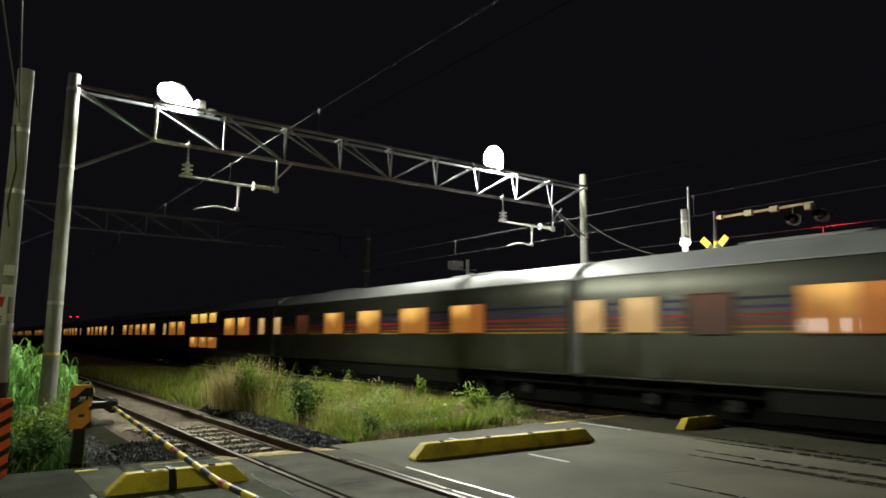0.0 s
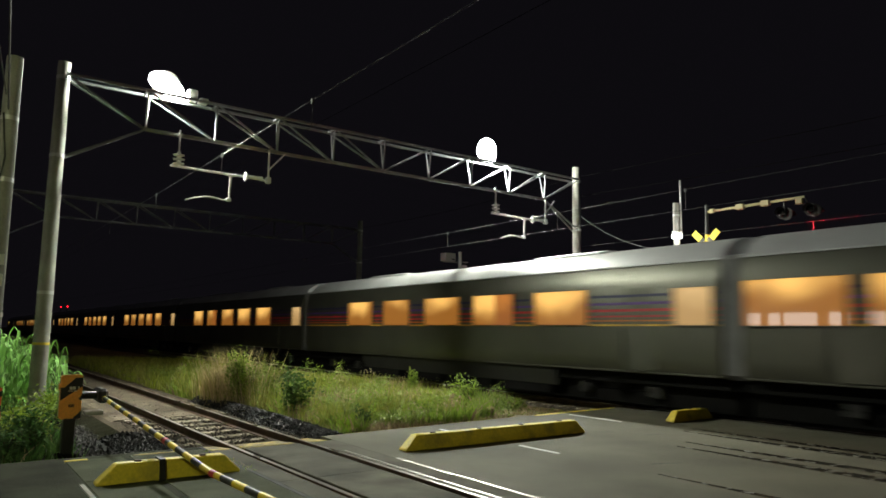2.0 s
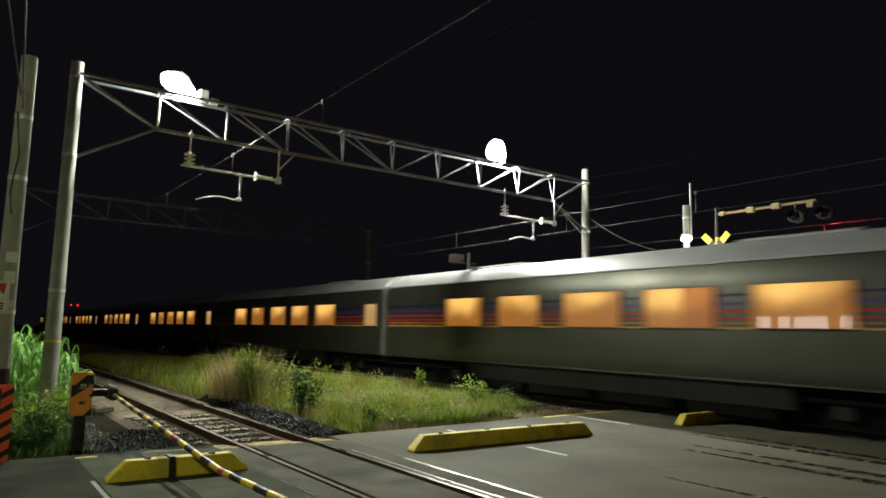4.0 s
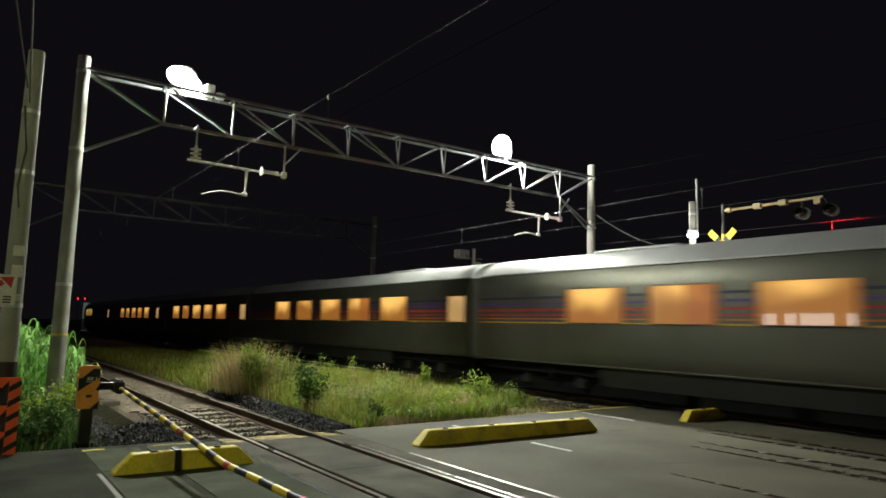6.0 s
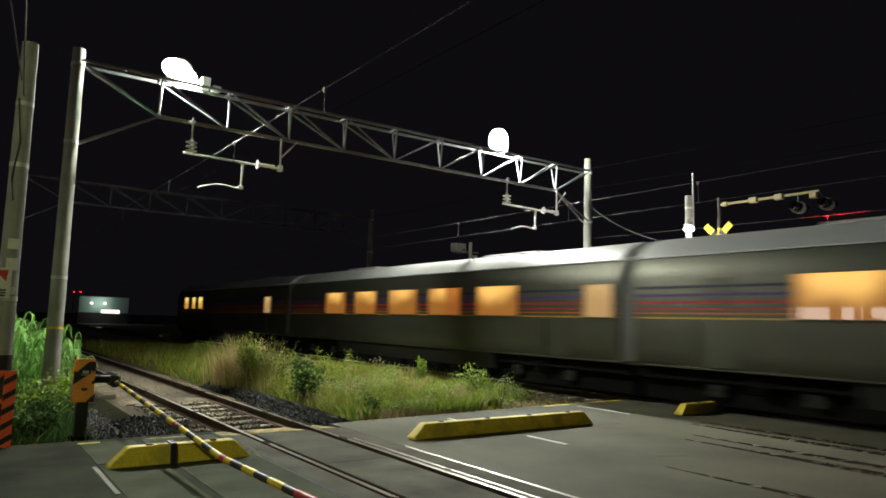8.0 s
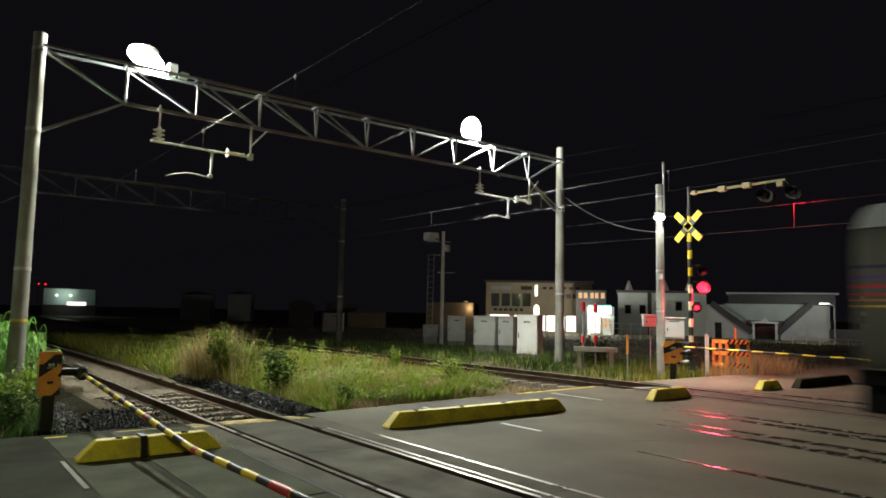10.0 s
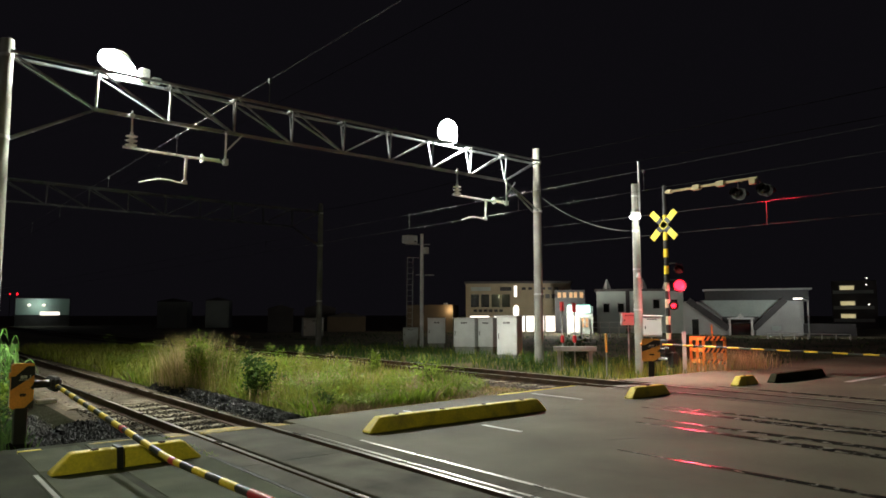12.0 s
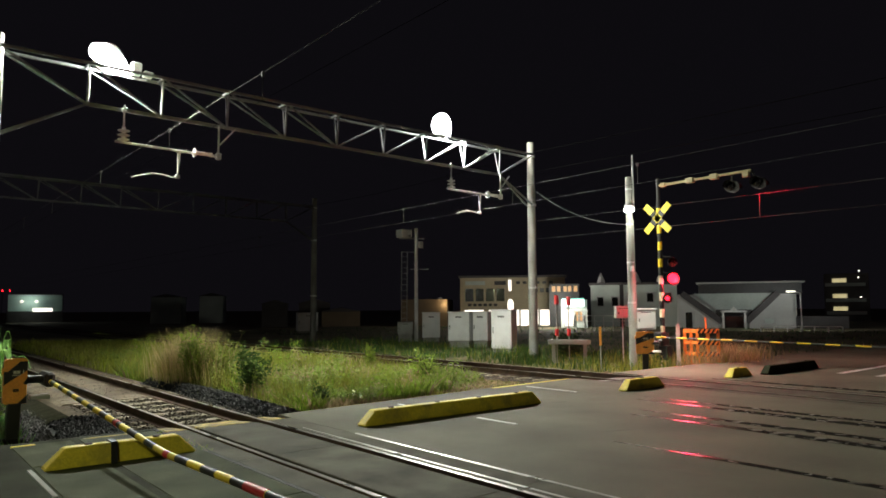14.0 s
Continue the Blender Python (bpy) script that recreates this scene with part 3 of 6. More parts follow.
def carriage(windows):
    """A carriage whose front end is at 0, along y; the near side faces -x."""
    car = thing("train_carriage", "silver night train carriage with coloured stripes and lit windows", "train carriage", "carriages of the night train")
    h = 1.45
    side = [(-h + 0.07, 0.90), (-h + 0.03, 1.0), (-h, 1.25), (-h, 2.9), (-h + 0.04, 3.15), (-h + 0.13, 3.38)]
    roof = [(-h + 0.13, 3.38), (-h + 0.32, 3.62), (-h + 0.65, 3.82), (-h + 1.05, 3.92), (0, 3.95)]
    lower = side + [(-x, z) for x, z in reversed(side)]
    bm = bmesh.new()
    prism(bm, lower, "y", 0.25, LENGTH - 0.25)
    part("body", bm, M_SILVER, car, "brushed silver grey body", smooth=True)
    bm = bmesh.new()
    prism(bm, roof + [(-x, z) for x, z in reversed(roof[:-1])], "y", 0.25, LENGTH - 0.25)
    top = part("roof", bm, M_ROOF, car, "pale grey curved roof", smooth=True)
    for s in (-1, 1):
        bm = bmesh.new()
        beam(bm, (s * (h - 0.11), 0.26, 3.385), (s * (h - 0.11), LENGTH - 0.26, 3.385), 0.05, 0.03, side=(0, 0, 1))
        part("gutter", bm, M_ROOF, top, "narrow rain gutter")
        bm = bmesh.new()
        box(bm, (min(s * (h - 0.08), s * (h - 0.02)), 0.26, 0.885), (max(s * (h - 0.08), s * (h - 0.02)), LENGTH - 0.26, 0.925), 0.008)
        part("sill_rail", bm, M_SILVER, car, "pale rail along the foot of the side")
        # skirt much darker than the side: the shade at its foot is in the colour
        bm = bmesh.new()
        prism(bm, [(s * (h - 0.10), 0.885), (s * (h - 0.14), 0.885), (s * (h - 0.24), 0.42), (s * (h - 0.20), 0.42)], "y", 5.1, LENGTH - 5.1)
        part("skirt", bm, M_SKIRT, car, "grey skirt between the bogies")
    for a, b in ((4.0, 6.6), (13.6, 16.2)):
        bm = bmesh.new()
        box(bm, (-0.55, a, 3.86), (0.55, b, 3.962), 0.04)
        part("roof_unit", bm, M_ROOF, top, "flat air conditioning unit")
    for k, (z0, z1, which) in enumerate(((2.64, 2.70, 0), (2.46, 2.52, 1), (2.30, 2.36, 2), (2.17, 2.21, 2), (2.07, 2.105, 3), (1.965, 2.0, 4))):
        bm = bmesh.new()
        box(bm, (-h - 0.004, 0.27, z0), (-h + 0.02, LENGTH - 0.27, z1))
        part("stripe", bm, M_STRIPES[which], car)
    for y0, y1, z0, z1, kind in windows:
        lean = 0.0 if z1 < 2.95 else 0.05
        bm = bmesh.new()
        for lo, hi in (((y0 - 0.02, z0 - 0.02), (y1 + 0.02, z0)), ((y0 - 0.02, z1), (y1 + 0.02, z1 + 0.02)), ((y0 - 0.02, z0), (y0, z1)), ((y1, z0), (y1 + 0.02, z1))):
            box(bm, (-h - 0.05, lo[0], lo[1]), (-h + 0.02 + lean, hi[0], hi[1]))
        w = part("window", bm, M_SILVER, car)
        bm = bmesh.new()
        box(bm, (-h - 0.008, y0, z0), (-h + 0.02 + lean, y1, z1))
        part("pane", bm, {"l": M_LOUNGE, "v": M_PALE, "b": M_BROWN}.get(kind, M_WINDOW), w, "warmly lit window pane")
        if kind == "c":
            bm = bmesh.new()
            cut = y0 + (y1 - y0) * 0.45
            front = [(-h - 0.010 - 0.006 * (k % 2), y0 + (cut - y0) * k / 12) for k in range(13)]
            outline = front + [(-h - 0.004, cut), (-h - 0.004, y0)]
            lo, hi = [bm.verts.new((x, y, z0)) for x, y in outline], [bm.verts.new((x, y, z1)) for x, y in outline]
            bm.faces.new(lo), bm.faces.new(hi)
            for i in range(len(outline)):
                j = (i + 1) % len(outline)
                bm.faces.new((lo[i], lo[j], hi[j], hi[i]))
            part("curtain", bm, M_CURTAIN, w, "half drawn brown curtain")
    for y in (1.9, 17.6):
        bm = bmesh.new()
        box(bm, (-h - 0.003, y, 0.95), (-h + 0.03, y + 0.75, 2.85), 0.0)
        d = part("door", bm, M_SILVER, car, "sliding carriage door")
        bm = bmesh.new()
        box(bm, (-h - 0.03, y + 0.85, 1.1), (-h + 0.0, y + 0.88, 1.9))
        part("grab_rail", bm, M_SILVER, d)
    bm = bmesh.new()
    box(bm, (-1.38, -0.26, 0.85), (1.38, 0.26, 3.45), 0.1)
    part("gangway", bm, M_BELLOWS, car, "pale folded gangway bellows")
    # full-length low box in near black, added to keep the underside dark
    bm = bmesh.new()
    box(bm, (-0.98, 0.1, 0.10), (0.98, LENGTH - 0.1, 0.71), 0.03)
    box(bm, (-1.2, 0.1, 0.60), (1.2, LENGTH - 0.1, 0.89), 0.02)
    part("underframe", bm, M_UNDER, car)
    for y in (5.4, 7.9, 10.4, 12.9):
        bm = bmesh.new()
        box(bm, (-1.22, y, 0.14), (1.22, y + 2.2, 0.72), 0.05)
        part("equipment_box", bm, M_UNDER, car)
    for y in (3.2, LENGTH - 3.2):
        bm = bmesh.new()
        for s in (-1, 1):
            box(bm, (s * 0.95 - 0.07, y - 1.5, 0.42), (s * 0.95 + 0.07, y + 1.5, 0.62), 0.03)
        box(bm, (-0.9, y - 0.2, 0.45), (0.9, y + 0.2, 0.62))
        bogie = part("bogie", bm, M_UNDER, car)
        for dy in (-1.05, 1.05):
            bm = bmesh.new()
            for s in (-1, 1):
                tube(bm, (s * 0.50, y + dy, 0.43), (s * 0.62, y + dy, 0.43), 0.43, sides=18)
            tube(bm, (-0.5, y + dy, 0.43), (0.5, y + dy, 0.43), 0.07)
            part("wheelset", bm, M_RAIL, bogie)
            for s in (-1, 1):
                bm = bmesh.new()
                box(bm, (s * 1.07 - 0.08, y + dy - 0.16, 0.30), (s * 1.07 + 0.08, y + dy + 0.16, 0.58), 0.03)
                part("axle_box", bm, M_SKIRT, bogie, "dark axle box")
        for s in (-1, 1):
            bm = bmesh.new()
            lathe(bm, (s * 1.05, y, 0.48), [(0.22, 0.0), (0.24, 0.12), (0.24, 0.30), (0.18, 0.40)], 12)
            part("air_spring", bm, M_UNDER, bogie)
    return car


CARS = []
# seconds, and metres that the train is ahead of its even speed
RUN = [(0.0, 0.14), (0.5, 0.0), (1.0, 0.0), (1.5, -0.06), (2.0, -0.6), (3.0, -0.3), (4.0, 0.06), (4.5, 0.06), (5.0, -0.02), (5.5, -0.05), (6.0, -0.07), (6.5, -0.08),
       (7.0, -0.12), (7.5, -0.05), (8.0, 0.70), (8.5, 0.8), (9.0, 0.8), (10.0, 0.8), (12.0, 0.8), (14.0, 0.8)]


def train():
    first = {}
    order = [DINER, SLEEPER_CAR, DECKS] + [STANDARD, SECOND, STANDARD, SECOND, SECOND, STANDARD, SECOND, STANDARD] + [TAIL]
    for k, kind in enumerate(order):
        if id(kind) in first:
            car = copy_thing(first[id(kind)], pose(FAR, FRONT + k * LENGTH, 0))
        else:
            car = first[id(kind)] = carriage(kind)
        CARS.append((car, FRONT + k * LENGTH))


def motions():
    for car, y in CARS:
        walk(car, [(t, pose(FAR, y - SPEED * t - ahead, 0.0)) for t, ahead in RUN])


ground()
road()
bm = bmesh.new()
prism(bm, [(EDGE - 0.05, -0.5), (EDGE - 0.05, -0.04), (EDGE + 0.5, -0.10), (11.9, -0.28), (12.6, -0.36), (12.6, -0.5)], "x", -14.0, 1.9)
bmesh.ops.subdivide_edges(bm, edges=[e for e in bm.edges if e.calc_length() > 5], cuts=30, use_grid_fill=True)
for v in bm.verts:
    if v.co.z > -0.4:
        v.co.z += 0.035 * noise.noise((v.co.x * 1.3, v.co.y * 1.7, 2.0))
tagged(finish("verge", bm, M_OLDASPHALT, smooth=True), "dark mossy verge at the edge of the road", "verge", kind="structure")
track(NEAR, True)
track(FAR, False)
steel_edges()
train()

# ---- overhead portals, wires, floodlights ----
def portal(y, lamps):
    p = thing("overhead_portal", "grey lattice steel portal on concrete poles over the tracks", "catenary portal", "catenary portals", at=(0, y, 0))
    for x, foot, top in ((1.95, -0.7, 8.2), (20.12, -0.5, 8.4)):
        bm = bmesh.new()
        tube(bm, (x, 0, foot), (x, 0, top), 0.185, 0.145, 24)
        # the portal without lamps has its dimness put into darker concrete
        pole = part("pole", bm, M_CONCRETE if lamps else M_DIMPOLE, p, "tapered spun concrete pole", smooth=True)
        for z in (5.85, 7.8, 2.55):
            bm = bmesh.new()
            r = 0.185 - 0.04 * (z + 0.7) / 8.9 + 0.008
            tube(bm, (x, 0, z - 0.04), (x, 0, z + 0.04), r, r, 24)
            box(bm, (x - 0.05, -r - 0.05, z - 0.04), (x + 0.05, -r + 0.02, z + 0.04))
            part("clamp_band", bm, M_GALV, pole)
        if x < 5:
            bm = bmesh.new()
            tube(bm, (x, 0, 1.33), (x, 0, 1.39), 0.181, 0.181, 24)
            part("yellow_band", bm, M_YELLOW, pole, "narrow yellow band")
    zl, zu = 6.84, 7.86
    # its lattice likewise takes a darker copy, to stand dimmer
    lattice = M_TRUSS if lamps else M_DIMTRUSS
    nodes = [3.87 + 1.789 * k for k in range(9)]
    low = -0.14
    bm = bmesh.new()
    beam(bm, (nodes[0], low, zl), (nodes[-1], low, zl), 0.08, 0.08)
    part("lower_chord", bm, lattice, p)
    for dy in (-0.24, 0.24):
        bm = bmesh.new()
        beam(bm, (2.0, dy, zu), (20.1, dy, zu), 0.066, 0.066)
        part("upper_chord", bm, lattice, p)
        for k, x in enumerate(nodes):
            bm = bmesh.new()
            beam(bm, (x, low, zl), (x + (0.12 if dy > 0 else 0), dy, zu), 0.042, 0.042)
            part("vertical_strut", bm, lattice, p)
            if k < 8:
                bm = bmesh.new()
                a, b = ((x, dy, zu), (nodes[k + 1], low, zl)) if k < 4 else ((x, low, zl), (nodes[k + 1], dy, zu))
                beam(bm, a, b, 0.042, 0.042)
                part("diagonal_strut", bm, lattice, p)
        for a, b in (((2.1, zu - 0.05), (nodes[0], zl)), ((20.0, zu - 0.05), (nodes[-1], zl)), ((2.1, 5.85), (nodes[0], zl)), ((20.0, 5.85), (nodes[-1], zl))):
            bm = bmesh.new()
            beam(bm, (a[0], dy * 0.6, a[1]), (b[0], low, b[1]), 0.05, 0.05)
            part("knee_brace", bm, lattice, p)
    for x in nodes:
        bm = bmesh.new()
        beam(bm, (x, -0.24, zu), (x, 0.24, zu), 0.045, 0.045)
        part("cross_tie", bm, lattice, p)
    return p


def cantilever(x, y):
    """Insulator, tube and steady arm that hold the contact wire; x is the insulator's place."""
    c = thing("wire_cantilever", "galvanised cantilever with white ribbed insulator holding the contact wire", "cantilever", "wire cantilevers", at=(x, y, 0))
    bm = bmesh.new()
    tube(bm, (0, -0.22, 6.96), (0, -0.22, 6.36), 0.022)
    box(bm, (-0.06, -0.24, 6.8), (0.06, -0.09, 6.89), 0.01)
    part("hanger_rod", bm, M_GALV, c)
    bm = bmesh.new()
    outline = [(0.03, 0.0)]
    for k in range(3):
        z = 0.03 + k * 0.115
        outline += [(0.05, z), (0.14, z + 0.03), (0.145, z + 0.045), (0.05, z + 0.075)]
    outline += [(0.04, 0.40)]
    lathe(bm, (0, -0.22, 5.99), outline, 18)
    part("insulator", bm, M_CERAMIC, c, "white ribbed ceramic insulator", smooth=True)
    bm = bmesh.new()
    tube(bm, (-0.2, -0.22, 5.99), (2.4, -0.22, 5.96), 0.03)
    part("cantilever_tube", bm, M_GALV, c, smooth=True)
    bm = bmesh.new()
    tube(bm, (1.78, -0.22, 5.985), (2.30, -0.22, 5.985), 0.05, sides=12)
    for x, r in ((1.80, 0.13), (1.84, 0.10), (2.27, 0.07)):
        tube(bm, (x, -0.22, 5.985), (x + 0.02, -0.22, 5.985), r, r * 0.8, sides=14)
    part("rod_insulator", bm, M_CERAMIC, c)
    bm = bmesh.new()
    tube(bm, (2.47, -0.22, 6.84), (2.47, -0.22, 5.92), 0.028)
    tube(bm, (2.95, -0.22, 6.82), (2.5, -0.22, 6.3), 0.02)
    part("drop_post", bm, M_GALV, c)
    bm = bmesh.new()
    box(bm, (2.4, -0.29, 5.88), (2.54, -0.15, 6.06), 0.02)
    part("post_clamp", bm, M_GALV, c)
    bm = bmesh.new()
    tube(bm, (1.4, -0.22, 5.96), (1.38, -0.22, 5.28), 0.045, 0.02)
    box(bm, (1.27, -0.25, 5.93), (1.53, -0.19, 5.99), 0.012)
    box(bm, (1.3, -0.26, 5.22), (1.44, -0.18, 5.32), 0.015)
    part("drop_bracket", bm, M_GALV, c)
    bm = bmesh.new()
    pts = [(1.36, 5.28), (1.22, 5.24), (1.0, 5.28), (0.72, 5.28), (0.45, 5.21), (0.22, 5.12)]
    wire(bm, [(px, -0.22, pz) for px, pz in pts], 0.017, 8)
    part("steady_arm", bm, M_GALV, c)
    return c


def overhead_wires():
    for x, zm, zc in ((4.9, 5.72, 5.25), (15.75, 5.62, 5.08)):
        line = thing("catenary_wire", "thin overhead contact wire with its messenger wire", "overhead wire", "overhead wires")
        bm = bmesh.new()
        wire(bm, [(x, y, zm + 0.05 * ((y - 18.5) / 20) ** 2 * (1 if y < 18.5 else 0.3)) for y in (-60, -20, 0, 6, 10, 14, 18.5, 24, 30, 36, 60, 120, 200)], 0.0065)
        part("messenger", bm, M_WIRE, line)
        bm = bmesh.new()
        wire(bm, [(x, y, zc) for y in (-60, 0, 18.5, 36, 120, 200)], 0.0035 if x < 10 else 0.006)
        # near contact wire in near black, so that it vanishes in the dark
        part("contact_wire", bm, M_DARKWIRE if x < 10 else M_WIRE, line)
        for y in (-6, 2, 10.6, 15.3, 21.2, 28, 34):
            bm = bmesh.new()
            tube(bm, (x, y, zm + 0.01), (x, y, zc), 0.007, sides=6)
            box(bm, (x - 0.02, y - 0.03, zm - 0.06), (x + 0.02, y + 0.03, zm + 0.03))
            part("dropper", bm, M_WIRE, line)
    feed = thing("sagging_cable", "thin cable sagging from the portal pole to the lamp pole", "cable")
    bm = bmesh.new()
    wire(bm, sag((20.1, 18.4, 6.5), (18.85, 13.1, 4.45), 0.35, 12), 0.014)
    part("cable", bm, M_WIRE, feed)
    for z, drop in ((5.22, 0.1), (4.5, 0.08)):
        c = thing("side_cable", "thin cable leading along the track from the portal pole", "cable", "side cables")
        bm = bmesh.new()
        wire(bm, sag((20.3, 18.5, z), (20.7, -14, z), drop, 14), 0.010)
        part("cable", bm, M_SIDEWIRE, c)
    t = thing("cable_spacer", "short spacer between two overhead cables", "spacer")
    bm = bmesh.new()
    tube(bm, (20.41, 9.5, 5.15), (20.41, 9.5, 4.42), 0.014, sides=6)
    part("rod", bm, M_SIDEWIRE, t)
    for a, b, d in (((20.1, 18.5, 8.0), (21, -30, 8.3), 0.4), ((20.1, 18.5, 7.2), (21.0, -30, 7.6), 0.4), ((20.1, 18.5, 8.0), (20.2, 36, 8.0), 0.2),
                    ((0.50, 10.62, 4.65), (-1.2, -14, 9.0), 0.9), ((0.46, 10.62, 4.85), (-2.6, -14, 9.4), 0.6)):
        c = thing("power_cable", "thin dark cable strung between poles", "cable", "power cables")
        bm = bmesh.new()
        wire(bm, sag(a, b, d, 14), 0.011)
        part("cable", bm, M_DARKWIRE if a[0] > 5 else M_WIRE, c)


def floodlight(at, aim, glare_discs):
    f = thing("floodlight", "bright white floodlight on the portal beam", "floodlight", "floodlights", at=at)
    f.rotation_euler = (radians(12), 0, radians(aim))
    bm = bmesh.new()
    lathe(bm, (0, 0, 0), [(0.10, -0.34), (0.2, -0.3), (0.36, -0.1), (0.40, 0.0), (0.40, 0.03), (0.385, 0.03)], 24, m=pose(0, 0, 0, 90, 0, 0))
    part("housing", bm, M_UNDER, f, "dark bowl housing", smooth=True)
    # glowing discs overlap and spread past the housing to draw the lamp's glare
    for dx, dz, r in glare_discs:
        bm = bmesh.new()
        lathe(bm, (dx, dz, 0), [(r, 0.035), (r * 0.92, 0.08), (r * 0.6, 0.11), (0.03, 0.125)], 20, m=pose(0, 0, 0, 90, 0, 0))
        part("lamp_glass", bm, M_LAMP, f, "glowing white lens disc, enlarged to its glare", smooth=True)
    bm = bmesh.new()
    box(bm, (-0.05, -0.3, -0.45), (0.05, 0.1, -0.33), 0.01)
    box(bm, (-0.05, -0.0, -0.45), (0.05, 0.08, -0.2), 0.01)
    part("bracket", bm, M_GALV, f)
    return f


portal(18.5, True)
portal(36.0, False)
one = cantilever(4.72, 18.5)
copy_thing(one, pose(15.7, 18.5, 0))
overhead_wires()
floodlight((4.46, 19.0, 8.33), 8, ((-0.28, 0.10, 0.22), (-0.12, 0.08, 0.28), (0.06, 0.0, 0.29), (0.24, -0.09, 0.25), (0.40, -0.17, 0.15), (0.1, -0.2, 0.16)))
floodlight((15.84, 19.0, 8.50), -8, ((0.0, 0.04, 0.40), (-0.08, -0.04, 0.34), (0.14, -0.14, 0.30), (0.26, -0.30, 0.16)))
for x in (5.05, 5.35):
    b = thing("control_box", "small grey control box on the portal beam", "control box", "control boxes", at=(x, 18.6, 7.9))
    bm = bmesh.new()
    box(bm, (-0.12, -0.12, 0), (0.12, 0.12, 0.32 if x < 5.2 else 0.14), 0.02)
    part("case", bm, M_WHITE, b)


# ---- wheel stop blocks ----
def block(x0, x1, y, mat, label):
    b = thing("kerb_block", label, "kerb block", "kerb blocks")
    w, h = 0.11, 0.215
    bm = bmesh.new()
    ends = []
    for x, top in ((x0, 0), (x0 + 0.2, 1), (x1 - 0.2, 1), (x1, 0)):
        z = h if top else 0.015
        ends.append([bm.verts.new((x, y - w, -0.012)), bm.verts.new((x, y - w * (0.75 if top else 1), z)), bm.verts.new((x, y + w * (0.75 if top else 1), z)), bm.verts.new((x, y + w, -0.012))])
    for a, c in zip(ends, ends[1:]):
        for i in range(4):
            bm.faces.new((a[i], a[(i + 1) % 4], c[(i + 1) % 4], c[i]))
    bm.faces.new(ends[0]), bm.faces.new(ends[-1])
    bmesh.ops.bevel(bm, geom=list(bm.edges), offset=0.015, segments=1, affect="EDGES")
    part("body", bm, mat, b)
    n = max(1, round((x1 - x0) / 0.95))
    for k in range(n):
        x = x0 + (x1 - x0) * (k + 0.6) / (n + 0.2)
        bm = bmesh.new()
        tube(bm, (x, y, h - 0.01), (x, y, h + 0.014), 0.045, 0.04, 10)
        part("bolt_cap", bm, M_RAIL, b)
    return b


block(5.70, 9.56, 8.74, M_YELLOW, "long worn yellow concrete kerb block on the road")
block(12.2, 13.62, 8.74, M_YELLOW, "short worn yellow concrete kerb block on the road")
block(16.36, 17.4, 8.6, M_YELLOW, "short worn yellow concrete kerb block beyond the track")
block(17.85, 21.0, 8.4, M_OLDASPHALT, "long dark weathered kerb block beyond the track")
near = block(1.54, 3.17, 8.66, M_YELLOW, "yellow concrete kerb block with a dark cable across it")
bm = bmesh.new()
prism(bm, [(8.51, -0.005), (8.548, -0.005), (8.575, 0.214), (8.745, 0.214), (8.772, -0.005), (8.81, -0.005), (8.77, 0.232), (8.55, 0.232)], "x", 2.2, 2.265)
part("cable_cover", bm, M_BLACK, near, "dark strap over the block")


# ---- crossing equipment ----
def striped_bar(parent, a, b, r, step, mats, sides=12, name="segment"):
    """A round bar in coloured lengths; mats gives the colours in turn."""
    a, b = Vector(a), Vector(b)
    n = max(1, round((b - a).length / step))
    for k in range(n):
        bm = bmesh.new()
        tube(bm, a.lerp(b, k / n), a.lerp(b, (k + 1) / n), r, r, sides)
        part(name, bm, mats[k % len(mats)], parent, smooth=True)


def diagonal_panel(parent, x0, x1, z0, z1, y, t, mats, step=0.16, slope=1.0, names=("panel", "stripe")):
    """A plate facing -y with proud slanting stripes clipped to its edges."""
    bm = bmesh.new()
    box(bm, (x0, y, z0), (x1, y + t, z1), 0.004)
    plate = part(names[0], bm, mats[0], parent)
    h = (z1 - z0) * slope
    s = x0 - h
    k = 0
    while s < x1:
        if k % 2:
            poly = [(s, z0), (s + step, z0), (s + step + h, z1), (s + h, z1)]
            for limit, keep in ((x0, 1), (x1, -1)):
                out = []
                for (ax, az), (bx, bz) in zip(poly, poly[1:] + poly[:1]):
                    ina, inb = (ax - limit) * keep >= 0, (bx - limit) * keep >= 0
                    if ina:
                        out.append((ax, az))
                    if ina != inb:
                        f = (limit - ax) / (bx - ax)
                        out.append((limit, az + f * (bz - az)))
                poly = out
                if len(poly) < 3:
                    break
            if len(poly) >= 3:
                bm = bmesh.new()
                prism(bm, [(px, pz) for px, pz in poly], "y", y - 0.004, y + 0.001)
                part(names[1], bm, mats[1], plate)
        s += step
        k += 1
    return plate


